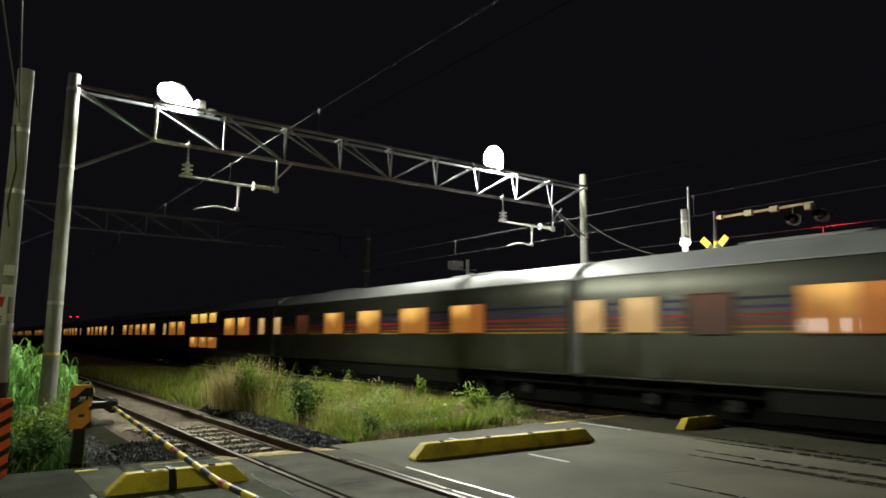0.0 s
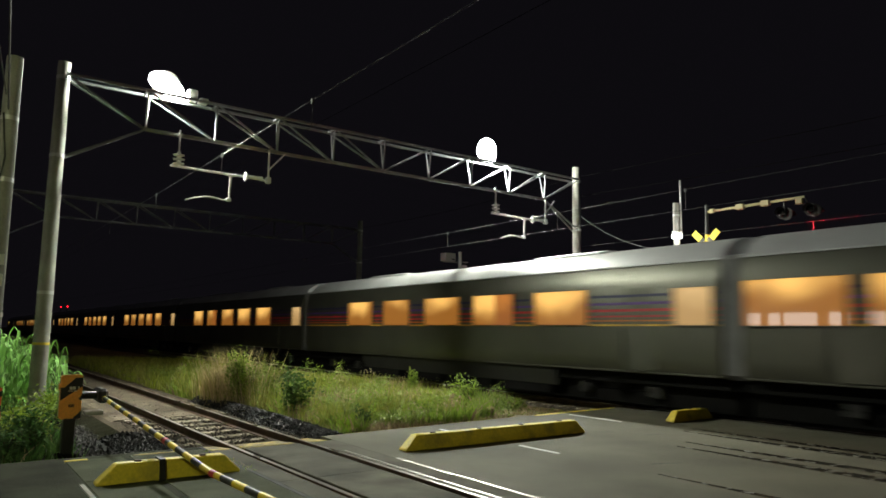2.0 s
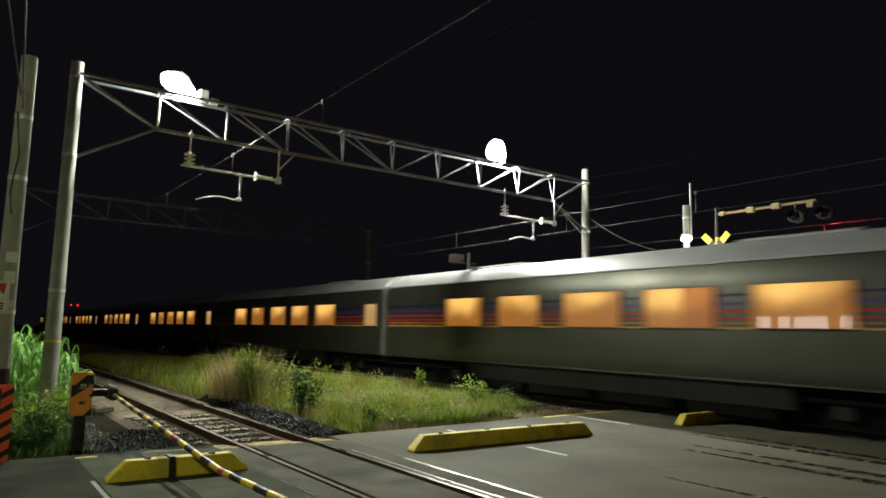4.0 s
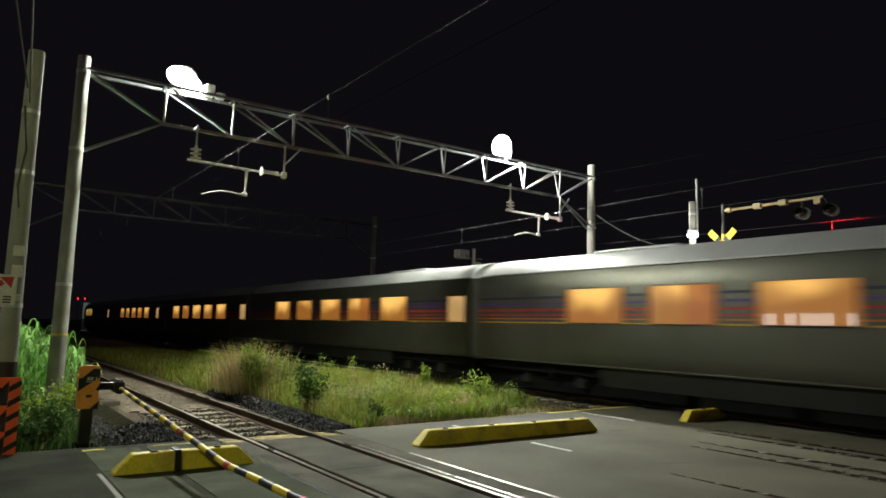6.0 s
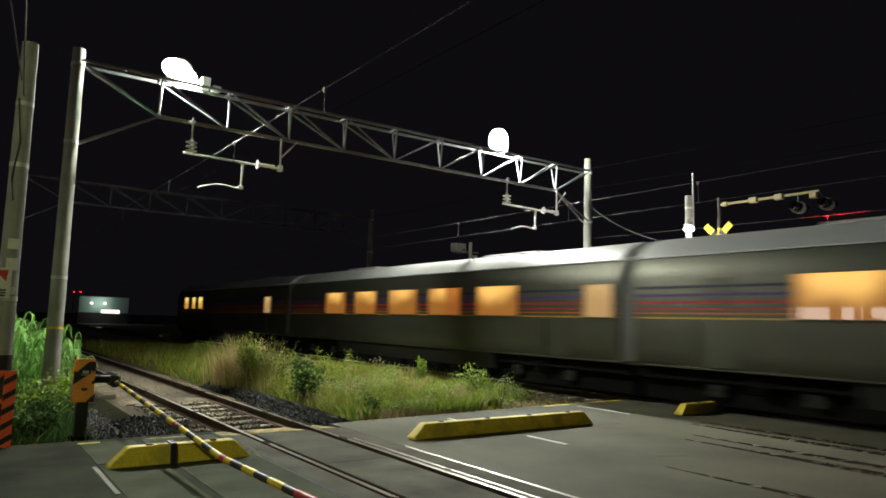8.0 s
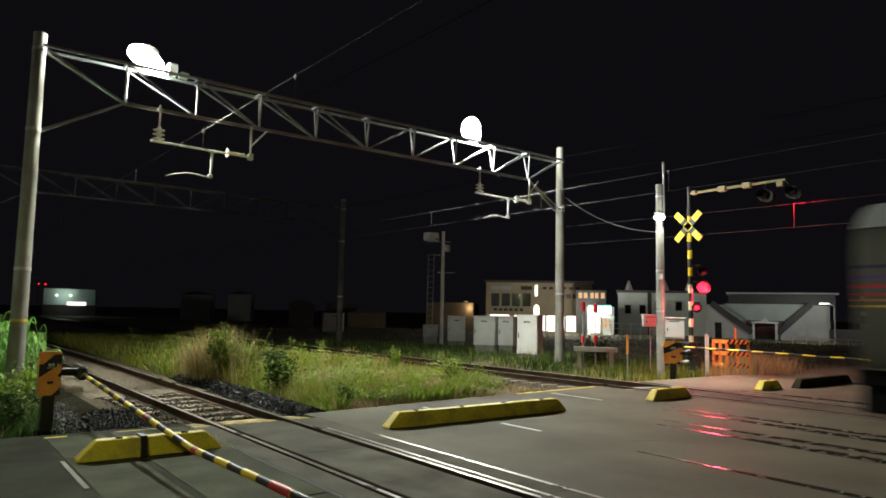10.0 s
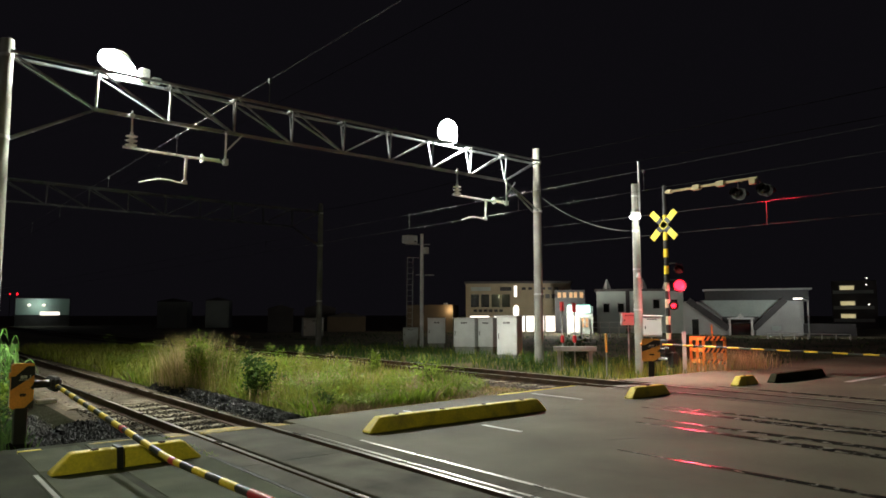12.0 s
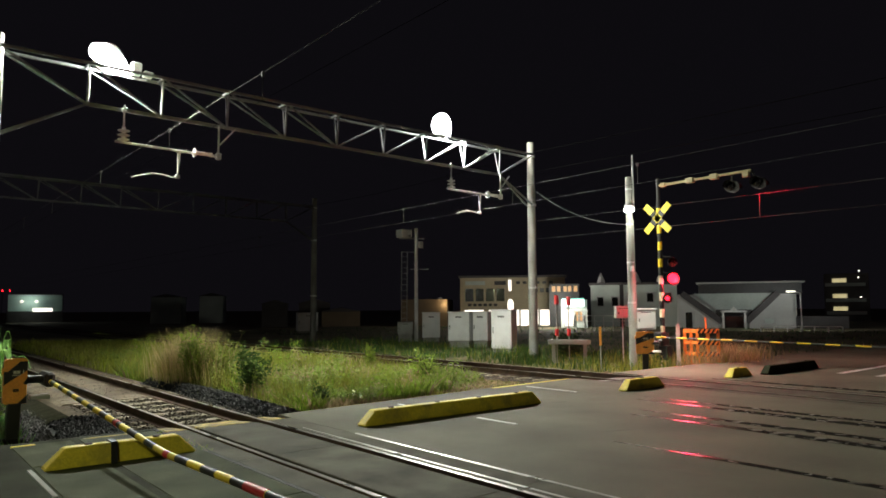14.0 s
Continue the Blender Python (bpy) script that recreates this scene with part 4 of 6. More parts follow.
def barrier(at, label, turn=0, wide=1.0):
    b = thing("barrier_machine", label, "crossing barrier", "crossing barriers", at=at, turn=turn)
    bm = bmesh.new()
    box(bm, (-0.085, -0.08, -0.35), (0.085, 0.08, 0.36), 0.01)
    part("post", bm, M_BLACK, b, "black steel post")
    # concrete foot coloured near black, for the dark grass that hides it
    bm = bmesh.new()
    box(bm, (-0.14, -0.13, -0.5), (0.14, 0.13, -0.16), 0.02)
    part("foot", bm, M_UNDER, b, "dark foot")
    bm = bmesh.new()
    box(bm, (-0.13, -0.02, 0.36), (0.13, 0.24, 0.98), 0.02)
    part("case", bm, M_GREYPAINT, b, "grey machine case")
    bm = bmesh.new()
    prism(bm, [(-0.15, 0.38), (-0.12, 0.35), (0.15, 0.35), (0.15, 0.99), (0.12, 1.02), (-0.12, 1.02), (-0.15, 0.99)], "y", -0.06, 0.02)
    p = part("front_panel", bm, M_ORANGE, b, "orange front panel with cut corners")
    for poly in ([(-0.15, 0.63), (0.15, 0.84), (0.15, 0.975), (0.05, 0.975), (-0.10, 0.83), (-0.15, 0.83)], [(0.03, 0.352), (0.15, 0.352), (0.15, 0.47)], [(0.10, 0.65), (0.15, 0.62), (0.15, 0.72)]):
        bm = bmesh.new()
        prism(bm, poly, "y", -0.065, -0.058)
        part("black_stripe", bm, M_BLACK, p)
    for x0, x1 in ((-0.03, 0.01), (0.015, 0.055), (0.09, 0.105)):
        bm = bmesh.new()
        box(bm, (x0, -0.07, 0.795), (x1, -0.064, 0.84))
        part("writing_bar", bm, M_WHITE, p)
    bm = bmesh.new()
    box(bm, (-0.05, -0.07, 0.77), (0.075, -0.064, 0.78))
    part("writing_bar", bm, M_WHITE, p)
    bm = bmesh.new()
    box(bm, (-0.03, -0.075, 0.53), (0.05, -0.06, 0.575), 0.005)
    part("latch", bm, M_RAIL, p)
    bm = bmesh.new()
    tube(bm, (-0.17, -0.02, 0.84), (-0.15, -0.02, 0.84), 0.05, sides=12)
    part("side_bolt", bm, M_ORANGE, p)
    for piece in (p, *p.children):
        piece.data.transform(Matrix.Diagonal((wide, 1, 1, 1)))
    bm = bmesh.new()
    tube(bm, (0.12, 0.2, 0.68), (0.52, 0.2, 0.68), 0.06, sides=14)
    box(bm, (0.40, 0.0, 0.56), (0.54, 0.55, 0.78), 0.04)
    part("drive_arm", bm, M_BLACK, b, "black boom drive and counterweight")
    bm = bmesh.new()
    box(bm, (0.2, -0.12, 0.40), (0.46, 0.1, 0.46), 0.01)
    part("step_plate", bm, M_GALV, b)
    return b


def boom(points, r, label, mats, step=0.33):
    b = thing("barrier_boom", label, "barrier boom", "barrier booms")
    for k, (a, c) in enumerate(zip(points, points[1:])):
        striped_bar(b, a, c, r, step, mats)
    return b


barrier((1.72, 12.05, 0.0), "orange and black crossing barrier machine on a black post")
bm_points = [(2.2, 12.85, 0.68), (2.2, 6.7, 0.385), (2.29, 3.2, 0.423)]
lowered = boom(bm_points, 0.033, "lowered yellow and black striped barrier boom with red bands", (M_BOOM, M_BLACK), 0.29)
for y, w in ((8.35, 0.1), (6.64, 0.12), (4.84, 0.34)):
    bm = bmesh.new()
    x, z, lean, rise = (2.2, 0.385 + (y - 6.7) * 0.048, 0.0, 0.048) if y > 6.7 else (2.2 + (6.7 - y) * 0.0257, 0.385 + (6.7 - y) * 0.0109, -0.0257, -0.0109)
    tube(bm, (x - lean * w / 2, y - w / 2, z - rise * w / 2), (x + lean * w / 2, y + w / 2, z + rise * w / 2), 0.037, 0.037, 14)
    part("red_band", bm, M_RED, lowered, "red reflective band", smooth=True)

barrier((17.95, 12.0, 0.0), "orange barrier machine beside the far track, lit red", -54, 1.75)
boom([(18.42, 11.9, 0.84), (18.36, 2.6, 0.74)], 0.026, "lowered thin yellow and black barrier boom across the road", (M_BOOM, M_BLACK), 0.34)


def concrete_pole(at, top, r0, r1, label, foot=-0.5):
    p = thing("utility_pole", label, "utility pole", "utility poles", at=at)
    bm = bmesh.new()
    tube(bm, (0, 0, foot), (0, 0, top), r0, r1, 22)
    part("shaft", bm, M_CONCRETE, p, "round concrete shaft", smooth=True)
    return p


left = concrete_pole((0.53, 10.75, 0), 5.42, 0.135, 0.10, "weathered concrete pole with a dark painted foot and a warning board")
bm = bmesh.new()
tube(bm, (0, 0, -0.3), (0, 0, 1.16), 0.143, 0.138, 22)
part("dark_wrap", bm, M_BLACK, left, "dark painted foot", smooth=True)
for z, s in ((2.62, 0.07), (2.35, 0.08), (2.0, 0.05)):
    bm = bmesh.new()
    box(bm, (-0.05, -0.15, z - s), (0.08, -0.12, z + s), 0.004)
    part("number_plate", bm, M_WHITE, left, "small white plate")
for z in (4.55, 3.7, 1.9):
    bm = bmesh.new()
    tube(bm, (0, 0, z - 0.03), (0, 0, z + 0.03), 0.142 - 0.007 * z, 0.142 - 0.007 * z, 22)
    part("clamp_band", bm, M_GALV, left, smooth=True)
bm = bmesh.new()
wire(bm, [(-0.08, -0.1, 4.6), (-0.02, -0.125, 4.0), (-0.08, -0.12, 3.5), (-0.04, -0.13, 3.2)], 0.012)
part("hanging_cable", bm, M_BLACK, left)

sign = thing("warning_board", "white warning board with a red slanting arrow", "warning board", at=(0.30, 10.605, 2.1))
bm = bmesh.new()
box(bm, (-0.62, -0.012, -0.2), (0.26, 0.012, 0.2), 0.004)
part("plate", bm, M_WHITE, sign)
bm = bmesh.new()
beam(bm, (-0.2, -0.016, -0.14), (0.1, -0.016, 0.1), 0.07, 0.006, side=(0, 1, 0))
part("arrow_shaft", bm, M_RED, sign)
bm = bmesh.new()
prism(bm, [(0.22, 0.17), (0.06, 0.16), (0.2, 0.02)], "y", -0.019, -0.013)
part("arrow_head", bm, M_RED, sign)
for x, z in ((0.03, -0.13), (0.16, -0.13), (-0.12, 0.12), (-0.12, 0.02), (-0.26, 0.12)):
    bm = bmesh.new()
    for dz in (-0.035, 0.0, 0.035):
        box(bm, (x - 0.045, -0.017, z + dz - 0.01), (x + 0.045, -0.012, z + dz + 0.01))
    part("writing_bar", bm, M_BLACK, sign)

fence = thing("barricade", "orange and black striped barricade frame beside the pole", "barricade", at=(0.0, 10.45, 0))
def banded_panel(parent, x0, x1, z0, z1, y, name, first=0.02):
    """An upright fluorescent board with black bands that rise to one side."""
    bm = bmesh.new()
    box(bm, (x0, y, z0), (x1, y + 0.03, z1), 0.004)
    board = part(name, bm, M_FLUO, parent)
    rise, z = (x1 - x0) * 0.62, z0 + first
    while z < z1:
        poly = [(x0, min(z, z1)), (x1, min(z + rise, z1)), (x1, min(z + rise + 0.075, z1)), (x0, min(z + 0.075, z1))]
        if poly[2][1] - poly[1][1] > 0.01 and poly[3][1] - poly[0][1] > 0.01:
            bm = bmesh.new()
            prism(bm, poly, "y", y - 0.004, y + 0.001)
            part("black_band", bm, M_BLACK, board)
        z += 0.19


for x in (-0.75, 0.575):
    banded_panel(fence, x, x + 0.135, 0.0, 0.97, 0.0, "upright")
for z0, z1 in ((0.84, 0.97), (0.48, 0.61), (0.16, 0.28)):
    diagonal_panel(fence, -0.58, 0.575, z0, z1, 0.035, 0.025, (M_FLUO, M_BLACK), 0.17, 0.85, ("rail", "stripe"))
for x in (-0.7, 0.60):
    bm = bmesh.new()
    beam(bm, (x + 0.05, 0.05, -0.3), (x + 0.05, 0.05, 0.9), 0.05, 0.04)
    part("stake", bm, M_GALV, fence)

# the lamp pole on the far side
lp = concrete_pole((18.86, 13.05, 0), 6.0, 0.125, 0.10, "tall concrete pole with a small white lamp beside the far track")
bm = bmesh.new()
tube(bm, (0.12, -0.09, 4.95), (0.12, -0.09, 6.75), 0.03)
part("conduit", bm, M_GALV, lp)
bm = bmesh.new()
tube(bm, (0.12, -0.085, 0.3), (0.10, -0.07, 4.6), 0.022)
part("down_pipe", bm, M_CONCRETE, lp)
bm = bmesh.new()
box(bm, (-0.32, -0.24, 4.98), (-0.02, -0.02, 5.05), 0.02)
lamp_head = part("lamp_bracket", bm, M_GALV, lp)
bm = bmesh.new()
lathe(bm, (-0.2, -0.14, 4.80), [(0.05, 0.0), (0.14, 0.03), (0.17, 0.08), (0.15, 0.14), (0.06, 0.175)], 16)
part("lamp_glass", bm, M_SMALL_LAMP, lamp_head, "small glowing lamp glass", smooth=True)
for z in (1.9, 3.2, 4.45, 5.6):
    bm = bmesh.new()
    tube(bm, (0, 0, z - 0.03), (0, 0, z + 0.03), 0.132 - 0.025 * z / 6.0, 0.132 - 0.025 * z / 6.0, 20)
    part("clamp_band", bm, M_GALV, lp)
bm = bmesh.new()
tube(bm, (0, 0, 2.93), (-0.45, -0.35, 2.93), 0.02)
tube(bm, (-0.45, -0.35, 2.9), (-0.45, -0.35, 3.05), 0.06, sides=10)
part("side_bracket", bm, M_GALV, lp)

# the crossing mast
mast = thing("crossing_mast", "yellow and black striped crossing mast with crossbuck and red lamps", "crossing signal", at=(19.62, 12.44, 0))
# lower bands painted paler, for the red lamp's glare on them
striped_bar(mast, (0, 0, -0.2), (0, 0, 3.04), 0.075, 0.27, (M_GLAREYELLOW, M_BLACK), 14, "mast_band")
striped_bar(mast, (0, 0, 3.04), (0, 0, 5.25), 0.075, 0.276, (M_BOOM, M_BLACK), 14, "mast_band")
bm = bmesh.new()
tube(bm, (0, 0, 5.25), (0, 0, 5.95), 0.06)
part("mast_top", bm, M_BLACK, mast)
for turn in (45, -45):
    bm = bmesh.new()
    box(bm, (-0.1, -0.62, -0.105), (-0.085, 0.62, 0.105), 0.0)
    bmesh.ops.transform(bm, matrix=pose(0, 0, 4.64, turn, 0, 0) , verts=bm.verts)
    arm = part("crossbuck_arm", bm, M_YELLOW, mast, "yellow crossbuck board")
    for s in (-1, 1):
        bm = bmesh.new()
        box(bm, (-0.106, s * 0.2 - 0.07, -0.106), (-0.098, s * 0.2 + 0.07, 0.106))
        bmesh.ops.transform(bm, matrix=pose(0, 0, 4.64, turn, 0, 0), verts=bm.verts)
        part("black_band", bm, M_BLACK, arm)


def signal_head(parent, at, turn, glass, r=0.15, board=0.24):
    bm = bmesh.new()
    lathe(bm, (0, 0, 0), [(board, 0.0), (board, 0.02), (0.05, 0.021)], 24, m=pose(*at) @ pose(0, 0, 0, 90, 0, 0).to_4x4() if turn is None else pose(*at, 0, 0, turn) @ pose(0, 0, 0, 90, 0, 0))
    head = part("backing_disc", bm, M_BLACK, parent, "black round backing disc", smooth=False)
    bm = bmesh.new()
    lathe(bm, (0, 0, 0), [(r, 0.025), (r * 0.9, 0.06), (r * 0.5, 0.085), (0.02, 0.095)], 20, m=pose(*at, 0, 0, turn) @ pose(0, 0, 0, 90, 0, 0))
    part("lens", bm, glass, head, smooth=True)
    bm = bmesh.new()
    ring = [(math.cos(radians(a)), math.sin(radians(a))) for a in range(-20, 201, 20)]
    lo, hi = [], []
    for depth, line in ((0.02, lo), (0.26, hi)):
        for c, s in ring:
            line.append(bm.verts.new((c * (r + 0.02), -depth, s * (r + 0.02))))
    for i in range(len(ring) - 1):
        bm.faces.new((lo[i], lo[i + 1], hi[i + 1], hi[i]))
    bmesh.ops.solidify(bm, geom=list(bm.faces), thickness=0.006)
    bmesh.ops.transform(bm, matrix=pose(*at, 0, 0, turn), verts=bm.verts)
    part("visor", bm, M_BLACK, head)
    return head


signal_head(mast, (0.18, -0.32, 2.68), -55, M_REDLAMP, 0.16, 0.23)
signal_head(mast, (0.02, -0.2, 2.03), -55, M_REDLAMP, 0.066, 0.15)
for z, x, y in ((2.68, 0.16, -0.28), (3.20, 0.16, -0.28), (1.86, 0.02, -0.18)):
    bm = bmesh.new()
    tube(bm, (0, 0, z + 0.18), (x, y, z + 0.18), 0.025)
    part("side_bracket", bm, M_BLACK, mast)
signal_head(mast, (0.18, -0.32, 3.20), -55, M_LENS, 0.12, 0.15)
bm = bmesh.new()
tube(bm, (0, 0, 5.72), (0, -3.1, 5.74), 0.04)
armp = part("overhead_arm", bm, M_CREAM, mast, "pale yellow overhanging arm", smooth=True)
bm = bmesh.new()
tube(bm, (-0.02, -0.28, 5.72), (-0.02, -0.14, 5.72), 0.075, sides=16)
part("flange", bm, M_CREAM, armp)
for y in (-1.15, -1.95):
    bm = bmesh.new()
    box(bm, (-0.08, y - 0.13, 5.64), (0.08, y + 0.13, 5.81), 0.02)
    part("clamp_box", bm, M_CREAM, armp, "pale clamp box")
bm = bmesh.new()
box(bm, (-0.07, -3.05, 5.55), (0.07, -2.85, 5.72), 0.02)
part("junction_box", bm, M_CREAM, armp)
for y in (-2.5, -3.3):
    signal_head(mast, (-0.08, y, 5.34), -80, M_LENS, 0.13, 0.18)
    signal_head(mast, (0.12, y, 5.34), 90, M_REDLAMP, 0.12, 0.18)
    bm = bmesh.new()
    tube(bm, (0.02, y, 5.34), (0.02, y + (0.2 if y < -3 else 0), 5.74), 0.025)
    part("lamp_hanger", bm, M_BLACK, armp)
bm = bmesh.new()
box(bm, (-0.25, -0.12, 0.5), (0.18, 0.18, 0.95), 0.03)
box(bm, (-0.1, -0.2, 0.05), (0.2, 0.12, 0.55), 0.03)
part("counterweight", bm, M_BLACK, mast, "black weights at the mast foot")


def cabinet(at, w, d, h, turn, label, mat, doors=1, plinth=True):
    c = thing("equipment_cabinet", label, "equipment cabinet", "trackside cabinets", at=at, turn=turn)
    if plinth:
        bm = bmesh.new()
        box(bm, (-w / 2 + 0.06, -d / 2 + 0.06, -0.5), (w / 2 - 0.06, d / 2 - 0.06, 0.06))
        part("plinth", bm, M_CONCRETE, c, "concrete plinth")
    bm = bmesh.new()
    box(bm, (-w / 2, -d / 2, 0.06), (w / 2, d / 2, h - 0.05), 0.015)
    part("body", bm, mat, c)
    bm = bmesh.new()
    box(bm, (-w / 2 - 0.03, -d / 2 - 0.05, h - 0.05), (w / 2 + 0.03, d / 2 + 0.03, h), 0.012)
    part("roof", bm, mat, c)
    for k in range(doors):
        a, b = -w / 2 + w * k / doors + 0.03, -w / 2 + w * (k + 1) / doors - 0.03
        bm = bmesh.new()
        box(bm, (a, -d / 2 - 0.02, 0.12), (b, -d / 2 - 0.002, h - 0.1), 0.006)
        door = part("door", bm, mat, c)
        bm = bmesh.new()
        box(bm, (a + 0.05, -d / 2 - 0.05, h * 0.42), (a + 0.08, -d / 2 - 0.02, h * 0.56), 0.005)
        part("handle", bm, M_BLACK, door)
        bm = bmesh.new()
        for k in range(4):
            box(bm, ((a + b) / 2 - 0.15 + 0.08 * k, -d / 2 - 0.026, h * 0.8), ((a + b) / 2 - 0.09 + 0.08 * k, -d / 2 - 0.02, h * 0.845))
        part("label_bar", bm, M_BLACK, door)
    return c


cabinet((22.0, 22.0, -0.1), 0.95, 0.75, 1.8, -66, "white steel trackside cabinet with a door", M_CABINET)
cabinet((22.75, 25.8, 0.1), 1.1, 0.8, 1.5, -58, "white steel trackside cabinet in weeds", M_CABINET)
cabinet((23.6, 25.1, 0.1), 0.8, 0.8, 1.5, -64, "white steel trackside cabinet in weeds", M_CABINET)
cabinet((25.75, 31.9, 0.0), 1.05, 0.7, 1.55, -38, "white trackside cabinet behind the signal pole", M_CABINET)
cabinet((24.5, 32.8, 0.2), 0.9, 0.5, 0.8, -38, "low grey trackside cabinet behind the signal pole", M_GREYPAINT)
cabinet((28.8, 52.6, -0.1), 1.7, 1.2, 1.6, -20, "pale grey equipment hut far along the track", M_CABINET)
cabinet((19.45, 12.95, 0.96), 0.62, 0.25, 0.76, -50, "white relay box on the crossing pole, lit red", M_CABINET, 1, False)
cabinet((19.95, 14.2, 1.32), 0.5, 0.25, 0.48, -40, "small white relay box beside the crossing", M_CABINET, 1, False)
for at in ((19.45, 12.95), (19.95, 14.2)):
    s = thing("box_stand", "thin steel stand under a relay box", "stand", "box stands", at=(*at, 0))
    bm = bmesh.new()
    tube(bm, (0, 0, -0.3), (0, 0, 1.42), 0.025)
    part("leg", bm, M_GALV, s)

sp = thing("signal_pole", "grey steel signal pole with a camera box and ladder", "signal pole", at=(25.37, 32.85, 0))
bm = bmesh.new()
tube(bm, (0, 0, -0.3), (0, 0, 6.65), 0.12, 0.1, 14)
part("shaft", bm, M_CABINET, sp, smooth=True)
bm = bmesh.new()
box(bm, (-0.98, 0.15, 6.08), (-0.2, 0.75, 6.56), 0.04)
head = part("camera_box", bm, M_CABINET, sp, "white camera box")
bm = bmesh.new()
box(bm, (-0.5, 0.13, 6.14), (-0.3, 0.16, 6.22))
part("lens_slot", bm, M_BLACK, head)
bm = bmesh.new()
beam(bm, (-0.9, 0.5, 6.02), (0.4, -0.3, 6.02), 0.06, 0.06)
part("cross_arm", bm, M_GREYPAINT, sp)
bm = bmesh.new()
box(bm, (0.1, -0.25, 5.45), (0.36, 0.0, 5.85), 0.02)
part("small_box", bm, M_WHITE, sp)
bm = bmesh.new()
beam(bm, (-0.3, 0.2, 4.15), (0.6, -0.45, 4.15), 0.05, 0.05)
part("rest_bar", bm, M_GREYPAINT, sp)
ladder = bmesh.new()
for x, y in ((-0.78, 0.5), (-0.5, 0.3)):
    beam(ladder, (x, y, 0.3), (x + 0.06, y, 5.2), 0.035, 0.035)
beam(ladder, (-0.78, 0.5, 5.2), (-0.1, 0.1, 5.2), 0.035, 0.035)
ladder_ob = part("ladder", ladder, M_GREYPAINT, sp, "narrow steel ladder")
for k in range(14):
    bm = bmesh.new()
    z = 0.5 + k * 0.34
    tube(bm, (-0.77 + 0.004 * k, 0.5, z), (-0.49 + 0.004 * k, 0.3, z), 0.014, sides=6)
    part("rung", bm, M_GREYPAINT, ladder_ob)

# stakes and a low trough beyond the far track
for x, y, z, mat in ((18.95, 16.3, 2.2, M_RED), (19.2, 15.95, 2.15, M_RED), (18.3, 13.9, 1.12, M_ORANGE)):
    s = thing("marker_stake", "thin trackside marker stake with a red tip", "marker stake", "marker stakes", at=(x, y, 0))
    bm = bmesh.new()
    tube(bm, (0, 0, -0.3), (0, 0, z), 0.022, sides=8)
    part("rod", bm, M_GREYPAINT, s)
    bm = bmesh.new()
    w = 0.06 if z > 2 else 0.032
    box(bm, (-w, -w, z - (0.32 if z > 2 else 0.6)), (w, w, z), 0.01)
    part("tip", bm, mat, s)
    if z > 2:
        bm = bmesh.new()
        box(bm, (-0.05, -0.05, 0.75), (0.05, 0.05, 1.0), 0.01)
        part("band", bm, mat, s)
t = thing("concrete_trough", "low grey concrete cable trough on short feet", "cable trough", at=(19.2, 15.95, 0), turn=-47)
bm = bmesh.new()
box(bm, (-0.75, -0.12, 0.45), (0.75, 0.12, 0.62), 0.01)
part("trough", bm, M_CONCRETE, t)
for x in (-0.55, 0.55):
    bm = bmesh.new()
    box(bm, (x - 0.06, -0.1, -0.3), (x + 0.06, 0.1, 0.45))
    part("foot", bm, M_CONCRETE, t)
rack = thing("orange_barricade", "orange painted steel barricade frame with black striped rails", "barricade", at=(20.5, 11.65, 0), turn=-58)
corners = [(-0.46, 0.34), (-0.27, 0.17), (-0.08, 0.0), (0.24, 0.0), (0.54, 0.0)]
for x, y in corners:
    bm = bmesh.new()
    box(bm, (x - 0.05, y - 0.02, -0.1), (x + 0.05, y + 0.03, 1.03), 0.008)
    part("upright", bm, M_ORANGE, rack)
for z in (0.93, 0.56, 0.2):
    bm = bmesh.new()
    beam(bm, (-0.46, 0.345, z + 0.05), (-0.08, 0.01, z + 0.05), 0.03, 0.12, side=(0, 0, 1))
    part("side_rail", bm, M_ORANGE, rack)
    diagonal_panel(rack, -0.08, 0.54, z - 0.02, z + 0.12, -0.06, 0.03, (M_ORANGE, M_BLACK), 0.07, 0.6, ("rail", "black_stripe"))
bm = bmesh.new()
box(bm, (-0.10, -0.05, 1.0), (0.58, 0.30, 1.04), 0.008)
part("top_plate", bm, M_ORANGE, rack)
bm = bmesh.new()
beam(bm, (0.22, 0.12, 0.0), (0.18, 0.12, 1.42), 0.05, 0.03)
part("stick", bm, M_ORANGE, rack)
st = thing("white_stake", "short white marker post beside the barricade", "marker post", at=(19.95, 12.1, 0), turn=-55)
bm = bmesh.new()
box(bm, (-0.06, -0.02, -0.3), (0.06, 0.02, 1.2), 0.005)
part("post", bm, M_WHITE, st)

# the street lamp behind the viewer
sl = thing("street_lamp", "street lamp on a slim pole by the road", "street lamp", at=(-5.2, 0.2, 0))
bm = bmesh.new()
tube(bm, (0, 0, -0.3), (0, 0, 6.2), 0.09, 0.06, 14)
tube(bm, (0, 0, 6.15), (0.7, 0.3, 6.35), 0.035)
part("pole", bm, M_GALV, sl)
bm = bmesh.new()
box(bm, (0.45, 0.1, 6.28), (0.95, 0.5, 6.4), 0.03)
part("lamp_housing", bm, M_GREYPAINT, sl)
bm = bmesh.new()
box(bm, (0.5, 0.15, 6.25), (0.9, 0.45, 6.285), 0.01)
part("lamp_glass", bm, M_SMALL_LAMP, sl, "glowing lamp glass")

